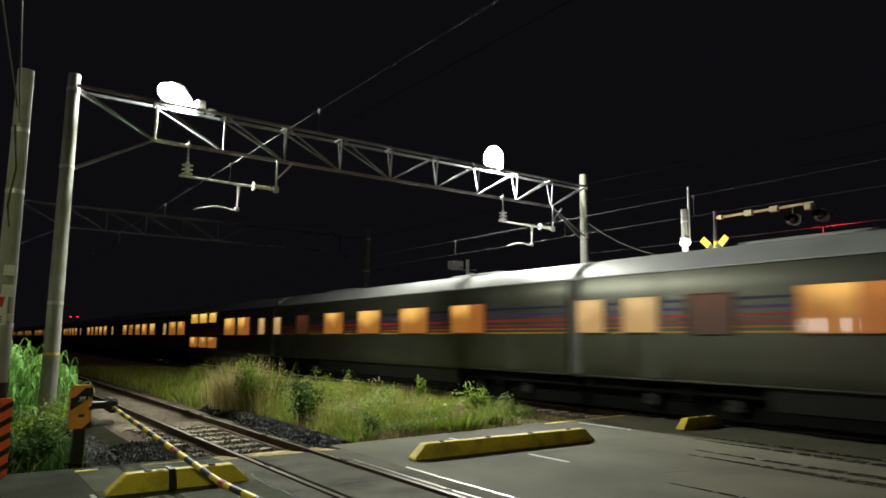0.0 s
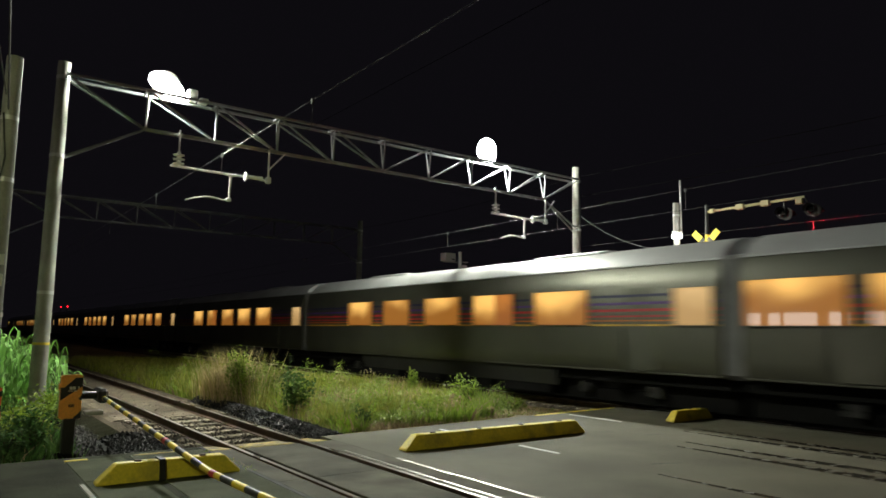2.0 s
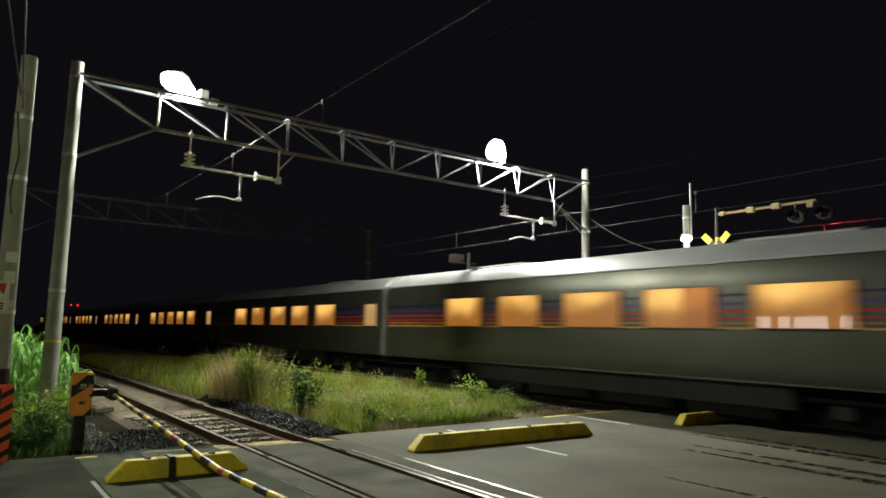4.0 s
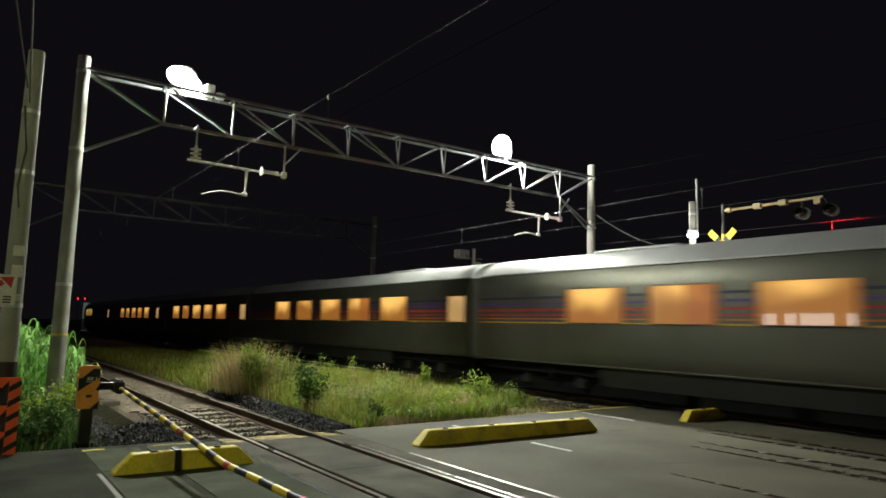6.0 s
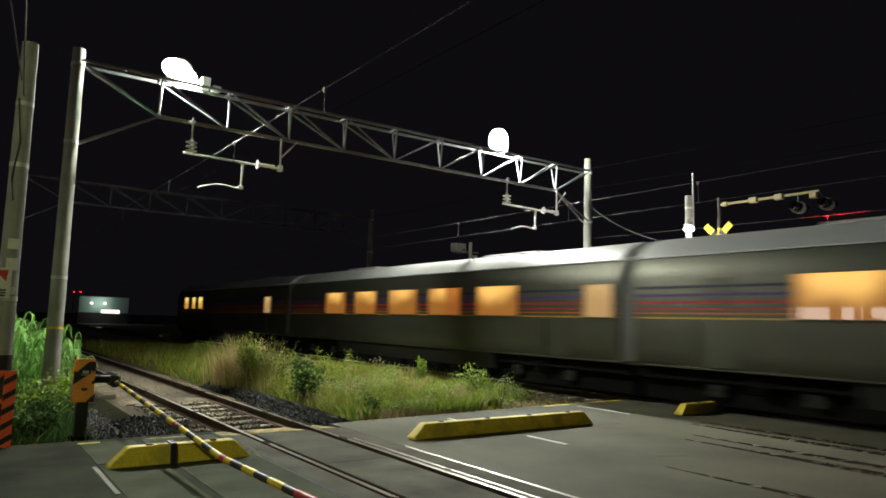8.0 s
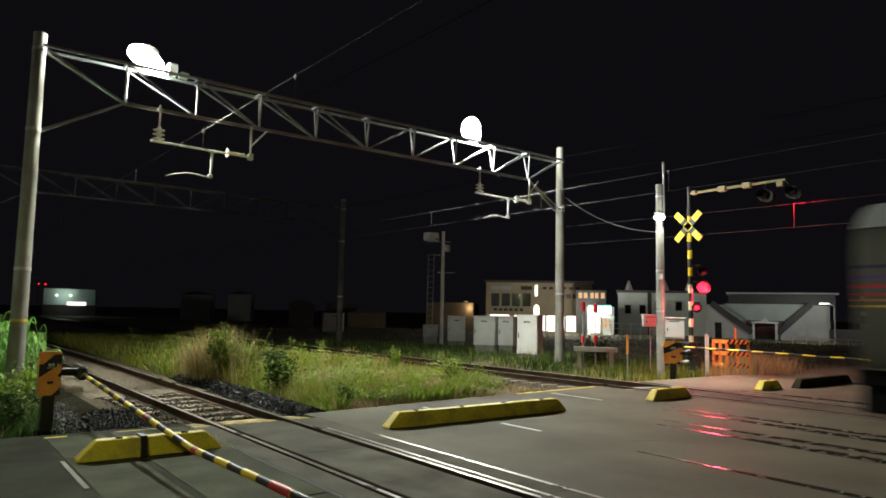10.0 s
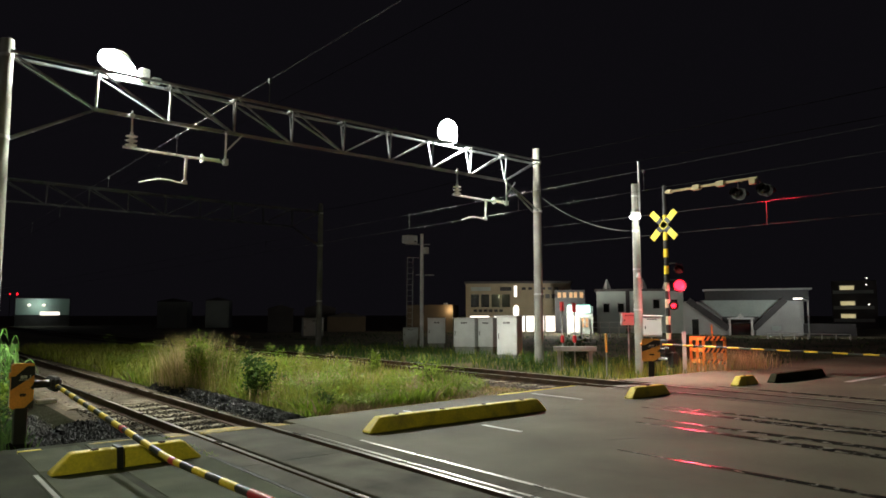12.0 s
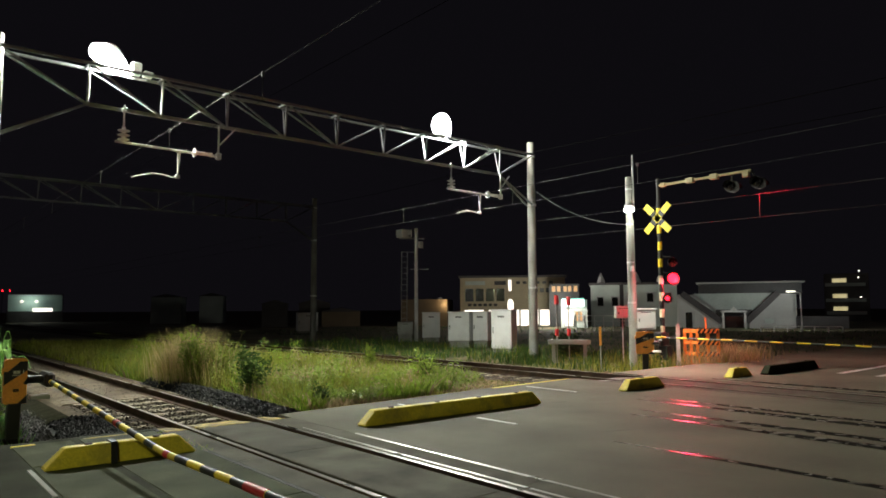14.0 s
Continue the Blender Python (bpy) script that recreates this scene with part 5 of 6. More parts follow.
# the lit store across the road, mirrored in the carriage windows
M_STORELIGHT = glow("store_ceiling_light", (1.0, 0.98, 0.92), 7.0)
M_STOREGOODS = glow("lit_store_shelves", (1.0, 0.86, 0.68), 1.6, (0.5, 0.36, 0.24), 1.5)
store = thing("convenience_store", "brightly lit flat roofed convenience store by the road", "store", at=(-17.3, 18.6, 0), turn=90)
bm = bmesh.new()
box(bm, (-9.0, 0.0, -0.5), (9.0, 8.0, 4.2))
part("wall", bm, M_CONCRETE, store)
bm = bmesh.new()
box(bm, (-9.2, -0.4, 3.5), (9.2, 8.2, 4.4), 0.03)
part("roof_band", bm, M_GREYPAINT, store)
for a, b in ((-4.6, -2.4), (-2.1, -0.1), (0.3, 1.0), (1.7, 3.8), (4.0, 4.8), (5.3, 6.3)):
    bm = bmesh.new()
    for lo, hi in (((a - 0.06, 0.3), (a, 3.3)), ((b, 0.3), (b + 0.06, 3.3)), ((a - 0.06, 3.3), (b + 0.06, 3.4)), ((a - 0.06, 0.2), (b + 0.06, 0.3))):
        box(bm, (lo[0], -0.06, lo[1]), (hi[0], 0.02, hi[1]))
    w = part("shop_window", bm, M_GREYPAINT, store)
    bm = bmesh.new()
    box(bm, (a, -0.03, 2.5), (b, 0.02, 3.3))
    part("upper_pane", bm, M_STORELIGHT, w, "glowing white upper pane")
    bm = bmesh.new()
    box(bm, (a, -0.03, 0.3), (b, 0.02, 2.49))
    part("lower_pane", bm, M_STOREGOODS, w, "warm lit lower pane")

# cable ends hang on these
for x, y, h in ((-2.1, -14.0, 9.6), (20.85, -30.0, 8.6), (20.75, -14.2, 6.0)):
    concrete_pole((x, y, 0), h, 0.18, 0.13, "plain concrete pole carrying cables")


# ---- buildings in the distance ----
M_WALL = material("pale_wall", (0.42, 0.42, 0.40), 0.85, second=(0.34, 0.34, 0.32), scale=0.5, fine=12, bump=0.1)
M_WALLGREY = material("greenish_wall", (0.42, 0.47, 0.43), 0.85, second=(0.34, 0.38, 0.35), scale=0.5, fine=12, bump=0.1)
M_WALLTAN = material("tan_sign_wall", (0.40, 0.34, 0.22), 0.85, second=(0.33, 0.28, 0.19), scale=0.5, fine=12, bump=0.1)
# the tan wall darkened to brown, so that it looks dimly lit
M_WALLDIM = material("dimmed_brown_wall", (0.13, 0.095, 0.055), 0.85, second=(0.10, 0.075, 0.045), scale=0.5, fine=12, bump=0.1)
M_DARKROOF = material("dark_roof_sheet", (0.05, 0.045, 0.045), 0.7, second=(0.035, 0.03, 0.03), scale=0.6, fine=8, bump=0.2)
M_SHOP = glow("shop_window", (1.0, 0.96, 0.86), 1.9, (1.0, 0.86, 0.7), 0.5)
M_SHOPSIGN = glow("lit_sign", (0.80, 1.0, 0.92), 2.4)
M_GREENSIGN = glow("lit_green_sign", (0.35, 0.9, 0.75), 1.1)
M_AMBER = glow("amber_window", (1.0, 0.42, 0.10), 0.7, (1.0, 0.75, 0.4), 3.0)
M_FLAT = glow("flat_window", (1.0, 0.88, 0.50), 0.6, (0.5, 0.4, 0.15), 0.5)
M_HALLWALL = material("pale_green_cladding", (0.40, 0.52, 0.46), 0.8, second=(0.33, 0.43, 0.38), scale=0.4, fine=10, bump=0.1)


def facing(at, turn, name, label, category, group="distant buildings"):
    return thing(name, label, category, group, at, turn)


def wall_box(b, name, lo, hi, mat, label=""):
    bm = bmesh.new()
    box(bm, lo, hi)
    return part(name, bm, mat, b, label)


def pane(b, x0, x1, z0, z1, mat, y=-0.06, frame=M_GREYPAINT, name="window"):
    bm = bmesh.new()
    for lo, hi in (((x0 - 0.1, z0 - 0.1), (x1 + 0.1, z0)), ((x0 - 0.1, z1), (x1 + 0.1, z1 + 0.1)), ((x0 - 0.1, z0), (x0, z1)), ((x1, z0), (x1 + 0.1, z1))):
        box(bm, (lo[0], y, lo[1]), (hi[0], 0.02, hi[1]))
    w = part(name, bm, frame, b)
    bm = bmesh.new()
    box(bm, (x0, y + 0.03, z0), (x1, 0.02, z1))
    part("pane", bm, mat, w)
    return w


# the big shop with painted boards, seen obliquely
shop = facing((57.0, 55.8, 0), -45.5, "shop_building", "long shop building with painted sign boards and lit ground floor", "shop")
wall_box(shop, "wall", (-5.9, 0, -1), (6.2, 12, 5.35), M_WALLTAN, "tan painted wall")
wall_box(shop, "roof", (-6.1, -0.2, 5.35), (6.4, 12.2, 5.6), M_DARKROOF)
wall_box(shop, "sign_board", (-5.7, -0.12, 1.9), (-0.3, 0.02, 5.2), M_WALLTAN, "tan sign board with dark writing")
wall_box(shop, "sign_board", (0.1, -0.12, 1.9), (6.0, 0.02, 5.2), M_WALLTAN, "tan sign board with small writing")
for k in range(4):
    wall_box(shop, "writing_bar", (-5.3 + k * 1.2, -0.16, 2.6), (-4.35 + k * 1.2, -0.1, 4.1), M_LENS)
for k in range(6):
    wall_box(shop, "writing_bar", (-5.0 + k * 0.6, -0.16, 2.05), (-4.6 + k * 0.6, -0.1, 2.35), M_BLACK)
    wall_box(shop, "writing_bar", (0.6 + k * 0.75, -0.16, 4.6), (1.05 + k * 0.75, -0.1, 4.9), M_BLACK)
wall_box(shop, "writing_bar", (-5.3, -0.16, 4.5), (-3.0, -0.1, 4.95), M_WALLGREY)
wall_box(shop, "writing_bar", (-1.9, -0.16, 4.5), (-0.6, -0.1, 4.95), M_BLACK)
for k in range(3):
    wall_box(shop, "writing_bar", (2.6 + k * 0.7, -0.16, 3.6), (3.1 + k * 0.7, -0.1, 4.1), M_BLACK)
pane(shop, -0.28, 0.05, 3.8, 5.1, M_SHOP)
for a, b in ((0.2, 0.9), (1.1, 2.3), (2.5, 3.1), (3.3, 4.7)):
    pane(shop, a, b, -0.3, 1.6, M_SHOP, -0.08)
for a in (-5.4, -2.6):
    pane(shop, a, a + 2.2, 1.35, 1.62, M_SHOP, -0.08)
annex = facing((50.5, 62.5, 0), -45.5, "annex_building", "low annex building with a floodlit wall", "annex")
wall_box(annex, "wall", (-3.6, 0, -1), (1.9, 8, 2.9), M_WALLDIM)
bm = bmesh.new()
box(bm, (0.9, -0.75, 2.95), (1.3, -0.1, 3.1), 0.02)
part("wall_lamp", bm, M_GREYPAINT, annex)

kon = facing((54.6, 44.6, 0), -50, "roadside_shop", "brightly lit roadside shop with a green and white sign", "shop")
wall_box(kon, "wall", (-1.3, 0, -1), (1.3, 6, 2.6), M_WALLGREY)
pane(kon, -0.9, -0.1, 0.0, 1.6, M_SHOP, -0.08)
for x in (0.15, 0.55):
    pane(kon, x, x + 0.25, 0.5, 1.4, M_AMBER, -0.08)
wall_box(kon, "lit_sign", (-1.2, -0.35, 1.9), (1.0, -0.05, 2.75), M_SHOPSIGN, "glowing white and green sign")
wall_box(kon, "green_band", (-1.2, -0.37, 2.6), (1.0, -0.34, 2.75), M_GREENSIGN)
upper = facing((57.5, 48.5, 0), -50, "upper_house", "dark house with warmly lit upper windows", "house")
# wall and window frames in black, to look unlit beside the shop's light
wall_box(upper, "wall", (-1.45, 0, -1), (1.75, 5, 4.4), M_BLACK)
for a in (-1.15, -0.6, 0.1, 0.55, 1.2):
    pane(upper, a, a + 0.38, 3.55, 4.15, M_AMBER, frame=M_BLACK)
pylon = thing("lit_post_sign", "slim glowing white post sign", "post sign", at=(47.3, 46.4, 0))
bm = bmesh.new()
tube(bm, (0, 0, -0.5), (0, 0, 1.7), 0.06)
part("post", bm, M_GREYPAINT, pylon)
bm = bmesh.new()
lathe(bm, (0, 0, 1.5), [(0.1, 0.0), (0.28, 0.3), (0.28, 0.9), (0.12, 1.15)], 12)
part("lit_globe", bm, M_SHOP, pylon)

row = facing((60.8, 44.0, 0), -53, "row_house", "pale grey row house with small spires on the roof", "house")
wall_box(row, "wall", (-2.6, 0, -1), (6.2, 7, 4.2), M_WALLGREY, "pale greenish wall")
wall_box(row, "roof", (-2.8, -0.2, 4.2), (6.4, 7.2, 4.45), M_DARKROOF)
for x in (-1.5, 2.2, 4.6):
    bm = bmesh.new()
    lathe(bm, (x, 0.5, 4.4), [(0.45, 0.0), (0.3, 0.5), (0.03, 1.15)], 4)
    part("spire", bm, M_WALL, row, "small pale spire")
for x, z in ((-1.9, 2.0), (-0.4, 2.0), (1.2, 2.4), (3.2, 2.4), (5.0, 2.4), (3.2, 0.4)):
    pane(row, x, x + 0.6, z, z + 0.9, M_UNDER)
wall_box(row, "pillar", (0.4, -0.12, -1), (0.8, 0.0, 4.2), M_BLACK)

hall = facing((62.4, 31.9, 0), -63, "gabled_hall", "white gabled hall with dark sloping roofs and a white porch", "hall")
wall_box(hall, "wall", (-5.2, 1.5, -1), (5.4, 9, 3.0), M_WALL)
wall_box(hall, "upper_wall", (-3.2, 3.0, 3.0), (6.0, 9, 4.1), M_BLACK)
wall_box(hall, "ridge_cap", (-3.4, 2.8, 4.1), (6.3, 9.2, 4.25), M_WALL, "pale ridge line")
for a, b, d in ((-4.9, -1.3, 1), (1.3, 5.0, -1)):
    bm = bmesh.new()
    peak = b - 2.2 if d < 0 else a + 2.2
    outline = [(a, -1), (b, -1), (b, 0.4 if d > 0 else 3.0), (a + 0.3 if d > 0 else b - 1.2, 3.0), (a, 3.0 if d > 0 else 0.4)]
    prism(bm, outline, "y", 0.0, 1.5)
    part("front_wall", bm, M_WALL, hall, "white gable wall")
    bm = bmesh.new()
    if d > 0:
        beam(bm, (a + 0.3, 0.7, 3.1), (b + 0.25, 0.7, 0.4), 2.0, 0.55, side=(1, 0, 0))
    else:
        beam(bm, (b - 1.2, 0.7, 3.1), (a - 0.25, 0.7, 0.4), 2.0, 0.55, side=(1, 0, 0))
    part("roof_slope", bm, M_DARKROOF, hall, "dark sloping roof edge")
bm = bmesh.new()
prism(bm, [(-3.6, 3.1), (3.9, 3.1), (2.0, 1.5), (-1.4, 1.5)], "y", 1.2, 1.5)
part("valley_wall", bm, M_WALLGREY, hall)
wall_box(hall, "lintel_shade", (-1.6, 0.9, 0.9), (1.6, 1.6, 1.55), M_DARKROOF)
porch_y = -0.4
for x in (-0.95, 0.95):
    wall_box(hall, "porch_post", (x - 0.09, porch_y - 0.09, -1), (x + 0.09, porch_y + 0.09, 1.3), M_WHITE, "white porch post")
bm = bmesh.new()
prism(bm, [(-1.15, 1.3), (1.15, 1.3), (1.15, 1.45), (0.3, 1.5), (0.0, 1.85), (-0.3, 1.5), (-1.15, 1.45)], "y", -0.55, -0.25)
part("porch_head", bm, M_WHITE, hall, "white pointed porch head")
wall_box(hall, "doorway", (-0.85, 0.95, -1), (0.85, 1.52, 1.3), M_LENS)
pane(hall, 2.6, 3.4, 0.3, 0.7, M_WALLGREY)
wall_box(hall, "side_door", (-4.3, -0.03, -0.8), (-3.7, 0.02, 1.3), M_LENS)
wall_box(hall, "low_wing", (5.3, 1.0, -1), (9.5, 6, 0.9), M_DARKROOF)

flats = facing((103.5, 37.0, 0), -71, "apartment_block", "dark apartment block with lit landings", "apartment block")
wall_box(flats, "wall", (-2.4, 0.3, -1), (3.0, 10, 6.4), M_DARKROOF)
for z in (5.1, 2.95, 1.2):
    pane(flats, -1.35, 0.35, z + 0.05, z + 0.6, M_FLAT, -0.2)
    wall_box(flats, "balcony_front", (-2.2, -0.6, z - 0.5), (2.6, -0.45, z - 0.05), M_WALLGREY)
for x, z in ((1.8, 5.7), (1.9, 6.6), (2.0, 3.0)):
    bm = bmesh.new()
    lathe(bm, (x, -0.5, z), [(0.03, 0.0), (0.12, 0.1), (0.03, 0.2)], 8)
    part("landing_lamp", bm, M_SHOP, flats)

sl2 = thing("street_lamp", "slim roadside lamp with a bent lit head", "street lamp", at=(57.3, 23.7, 0))
bm = bmesh.new()
tube(bm, (0, 0, -0.8), (0, 0, 2.85), 0.06)
tube(bm, (0, 0, 2.85), (-0.3, 0.5, 3.05), 0.04)
part("pole", bm, M_GALV, sl2)
bm = bmesh.new()
box(bm, (-0.45, 0.3, 2.95), (-0.15, 0.95, 3.07), 0.02, m=None)
part("lamp_head", bm, M_SHOP, sl2)
for a, b, z in (((54.3, 25.6), (56.4, 20.4), 0.25), ((46.6, 37.9), (49.4, 34.2), 1.1)):
    gr = thing("guard_rail", "pale steel guard rail along the road", "guard rail", "guard rails")
    bm = bmesh.new()
    beam(bm, (*a, z), (*b, z), 0.12, 0.06, side=(0, 0, 1))
    part("top_rail", bm, M_WHITE, gr)
    if z > 1:
        bm = bmesh.new()
        beam(bm, (*a, z - 0.45), (*b, z - 0.45), 0.06, 0.05, side=(0, 0, 1))
        part("mid_rail", bm, M_WHITE, gr)
    for k in range(7):
        f = k / 6
        bm = bmesh.new()
        x, y = a[0] + (b[0] - a[0]) * f, a[1] + (b[1] - a[1]) * f
        tube(bm, (x, y, -1), (x, y, z), 0.05, sides=8)
        part("post", bm, M_WHITE, gr)

plant = facing((22.3, 138.2, 0), -9, "lit_warehouse", "pale green warehouse lit by two lamps", "warehouse")
wall_box(plant, "wall", (-4.2, 0.1, -1), (4.2, 12, 4.7), M_DARKROOF)
# dark wall left bare below the cladding stands in for plants hiding it
wall_box(plant, "front_cladding", (-4.1, 0.0, 1.75), (4.1, 0.11, 4.6), M_HALLWALL, "pale green cladding")
for x in (-2.1, 0.1):
    bm = bmesh.new()
    lathe(bm, (x, -0.3, 3.2), [(0.05, 0.0), (0.32, 0.25), (0.05, 0.5)], 10)
    part("wall_lamp", bm, M_SHOP, plant)
wall_box(plant, "lit_doorway", (-0.4, -0.03, 1.7), (2.6, 0.02, 2.3), M_SHOP)
for (x, y), w, h, mat in (((33.8, 104.7), 4.2, 4.2, M_WALLGREY), ((39.8, 102.5), 3.4, 4.4, M_WALLGREY), ((35.2, 71.8), 2.8, 2.9, M_DARKROOF), ((41.8, 68.3), 4.4, 2.0, M_WALLDIM), ((40.4, 72), 3.6, 3.0, M_DARKROOF)):
    b = facing((x, y, 0), -28, "distant_shed", "dim low shed far across the field", "shed")
    wall_box(b, "wall", (-w / 2, 0, -1), (w / 2, 5, h - 0.5), mat)
    bm = bmesh.new()
    prism(bm, [(-w / 2 - 0.2, h - 0.5), (w / 2 + 0.2, h - 0.5), (0, h)], "y", -0.2, 5.2)
    part("roof", bm, M_DARKROOF, b)
for x, y, z in ((49.6, 397, 11.8), (52.6, 396.5, 11.9)):
    b = thing("beacon_mast", "distant mast with a tiny red beacon", "mast", "distant masts", at=(x, y, 0))
    bm = bmesh.new()
    tube(bm, (0, 0, -1), (0, 0, z), 0.15, sides=6)
    part("mast", bm, M_BLACK, b)
    bm = bmesh.new()
    lathe(bm, (0, 0, z), [(0.1, 0.0), (0.28, 0.2), (0.1, 0.45)], 8)
    part("beacon", bm, M_REDLAMP, b)
tag = thing("track_marker", "small teal reflector, its shine given as glow marker beside the far track", "marker", at=(12.35, 15.6, -0.15))
bm = bmesh.new()
box(bm, (-0.02, -0.02, -0.2), (0.02, 0.02, 0.05))
part("stem", bm, M_BLACK, tag)
bm = bmesh.new()
box(bm, (-0.13, -0.03, 0.05), (0.13, 0.03, 0.14), 0.02)
# the reflector is no lamp: its shine is drawn as emission
part("reflector", bm, glow("glowing_teal_reflector", (0.2, 0.9, 0.85), 0.6), tag, "teal reflector, its shine given as glow")


# ---- plants and stones ----
M_STRAW = material("pale_straw", (0.66, 0.53, 0.31), 0.75, thin=0.5, sheen=0.2, second=(0.5, 0.38, 0.2), scale=1.2, fine=8, bump=0, island=0.3)
M_BUSH = material("bush_leaf", (0.085, 0.15, 0.03), 0.6, thin=0.35, sheen=0.25, second=(0.06, 0.11, 0.025), scale=2, fine=12, bump=0, island=0.4)
M_GRASS = material("grass", (0.30, 0.36, 0.04), 0.6, sheen=0.3, thin=0.4, second=(0.31, 0.29, 0.08), scale=0.9, fine=8, bump=0, island=0.4)
M_DRY = material("dry_grass", (0.48, 0.38, 0.21), 0.7, thin=0.5, second=(0.34, 0.26, 0.14), scale=1.2, fine=8, bump=0, island=0.35)
M_LEAF = material("shrub_leaf", (0.25, 0.36, 0.04), 0.55, sheen=0.3, thin=0.4, second=(0.20, 0.27, 0.06), scale=2, fine=12, bump=0, island=0.4)
M_YELLOWLEAF = material("yellow_green_leaf", (0.26, 0.30, 0.05), 0.5, thin=0.4, second=(0.2, 0.27, 0.05), scale=2, fine=12, bump=0, island=0.35)
M_DARKLEAF = material("dark_leaf", (0.03, 0.06, 0.015), 0.5, thin=0.25, second=(0.035, 0.065, 0.02), scale=2, fine=12, bump=0, island=0.4)
# leaf darkened for the low weeds' shadow and the dimmer far grass
M_WEED = material("shaded_weed_leaf", (0.055, 0.13, 0.03), 0.6, thin=0.35, sheen=0.25, second=(0.085, 0.15, 0.035), scale=2, fine=12, bump=0, island=0.4)
M_CORN = material("corn_leaf", (0.21, 0.44, 0.09), 0.5, thin=0.35, sheen=0.35, second=(0.29, 0.50, 0.16), scale=2, fine=14, bump=0, random_tint=0.5)
rng = np.random.default_rng(5)


def stuff(name, verts, faces, mats, label, category, index=None):
    me = bpy.data.meshes.new(name)
    me.from_pydata(verts.tolist(), [], faces)
    for one in mats:
        me.materials.append(one)
    if index is not None:
        me.polygons.foreach_set("material_index", np.asarray(index, dtype=np.int32))
    me.update()
    return tagged(new(name, me), label, category, kind="stuff")


def ground_height(x, y):
    z = np.full(len(x), -0.33)
    z[(x > 6.3) & (x < 12.6)] += 0.16
    z[x > 17] += 0.1
    z[x < 2.2] -= 0.08
    return z


def blades(name, x, y, height, width, mats, choice, label, lean=0.5):
    """Tapered bent grass blades, each five points."""
    n = len(x)
    z = ground_height(x, y)
    a = rng.uniform(0, 2 * np.pi, n)
    side = np.stack([np.cos(a), np.sin(a), np.zeros(n)], 1) * (width / 2)[:, None]
    b = rng.uniform(0, 2 * np.pi, n)
    tip = np.stack([np.cos(b), np.sin(b), np.zeros(n)], 1) * (height * rng.uniform(0.1, lean, n))[:, None]
    base = np.stack([x, y, z], 1)
    up = np.stack([np.zeros(n), np.zeros(n), height], 1)
    mid = base + up * 0.55 + tip * 0.35
    v = np.stack([base - side, base + side, mid + side * 0.8, mid - side * 0.8, base + up + tip], 1).reshape(-1, 3)
    k = np.arange(n) * 5
    faces = [f for i in k.tolist() for f in ((i, i + 1, i + 2, i + 3), (i + 3, i + 2, i + 4))]
    return stuff(name, v, faces, mats, label, "grass", np.repeat(choice, 2))


def scatter(n, x0, x1, y0, y1, near_weight=2.0):
    x = rng.uniform(x0, x1, n)
    y = y0 + (y1 - y0) * rng.uniform(0, 1, n) ** near_weight
    return x, y


def patchy(x, y, s=0.6, seed=0.0):
    return np.array([noise.noise((a * s, b * s, seed)) for a, b in zip(x.tolist(), y.tolist())])


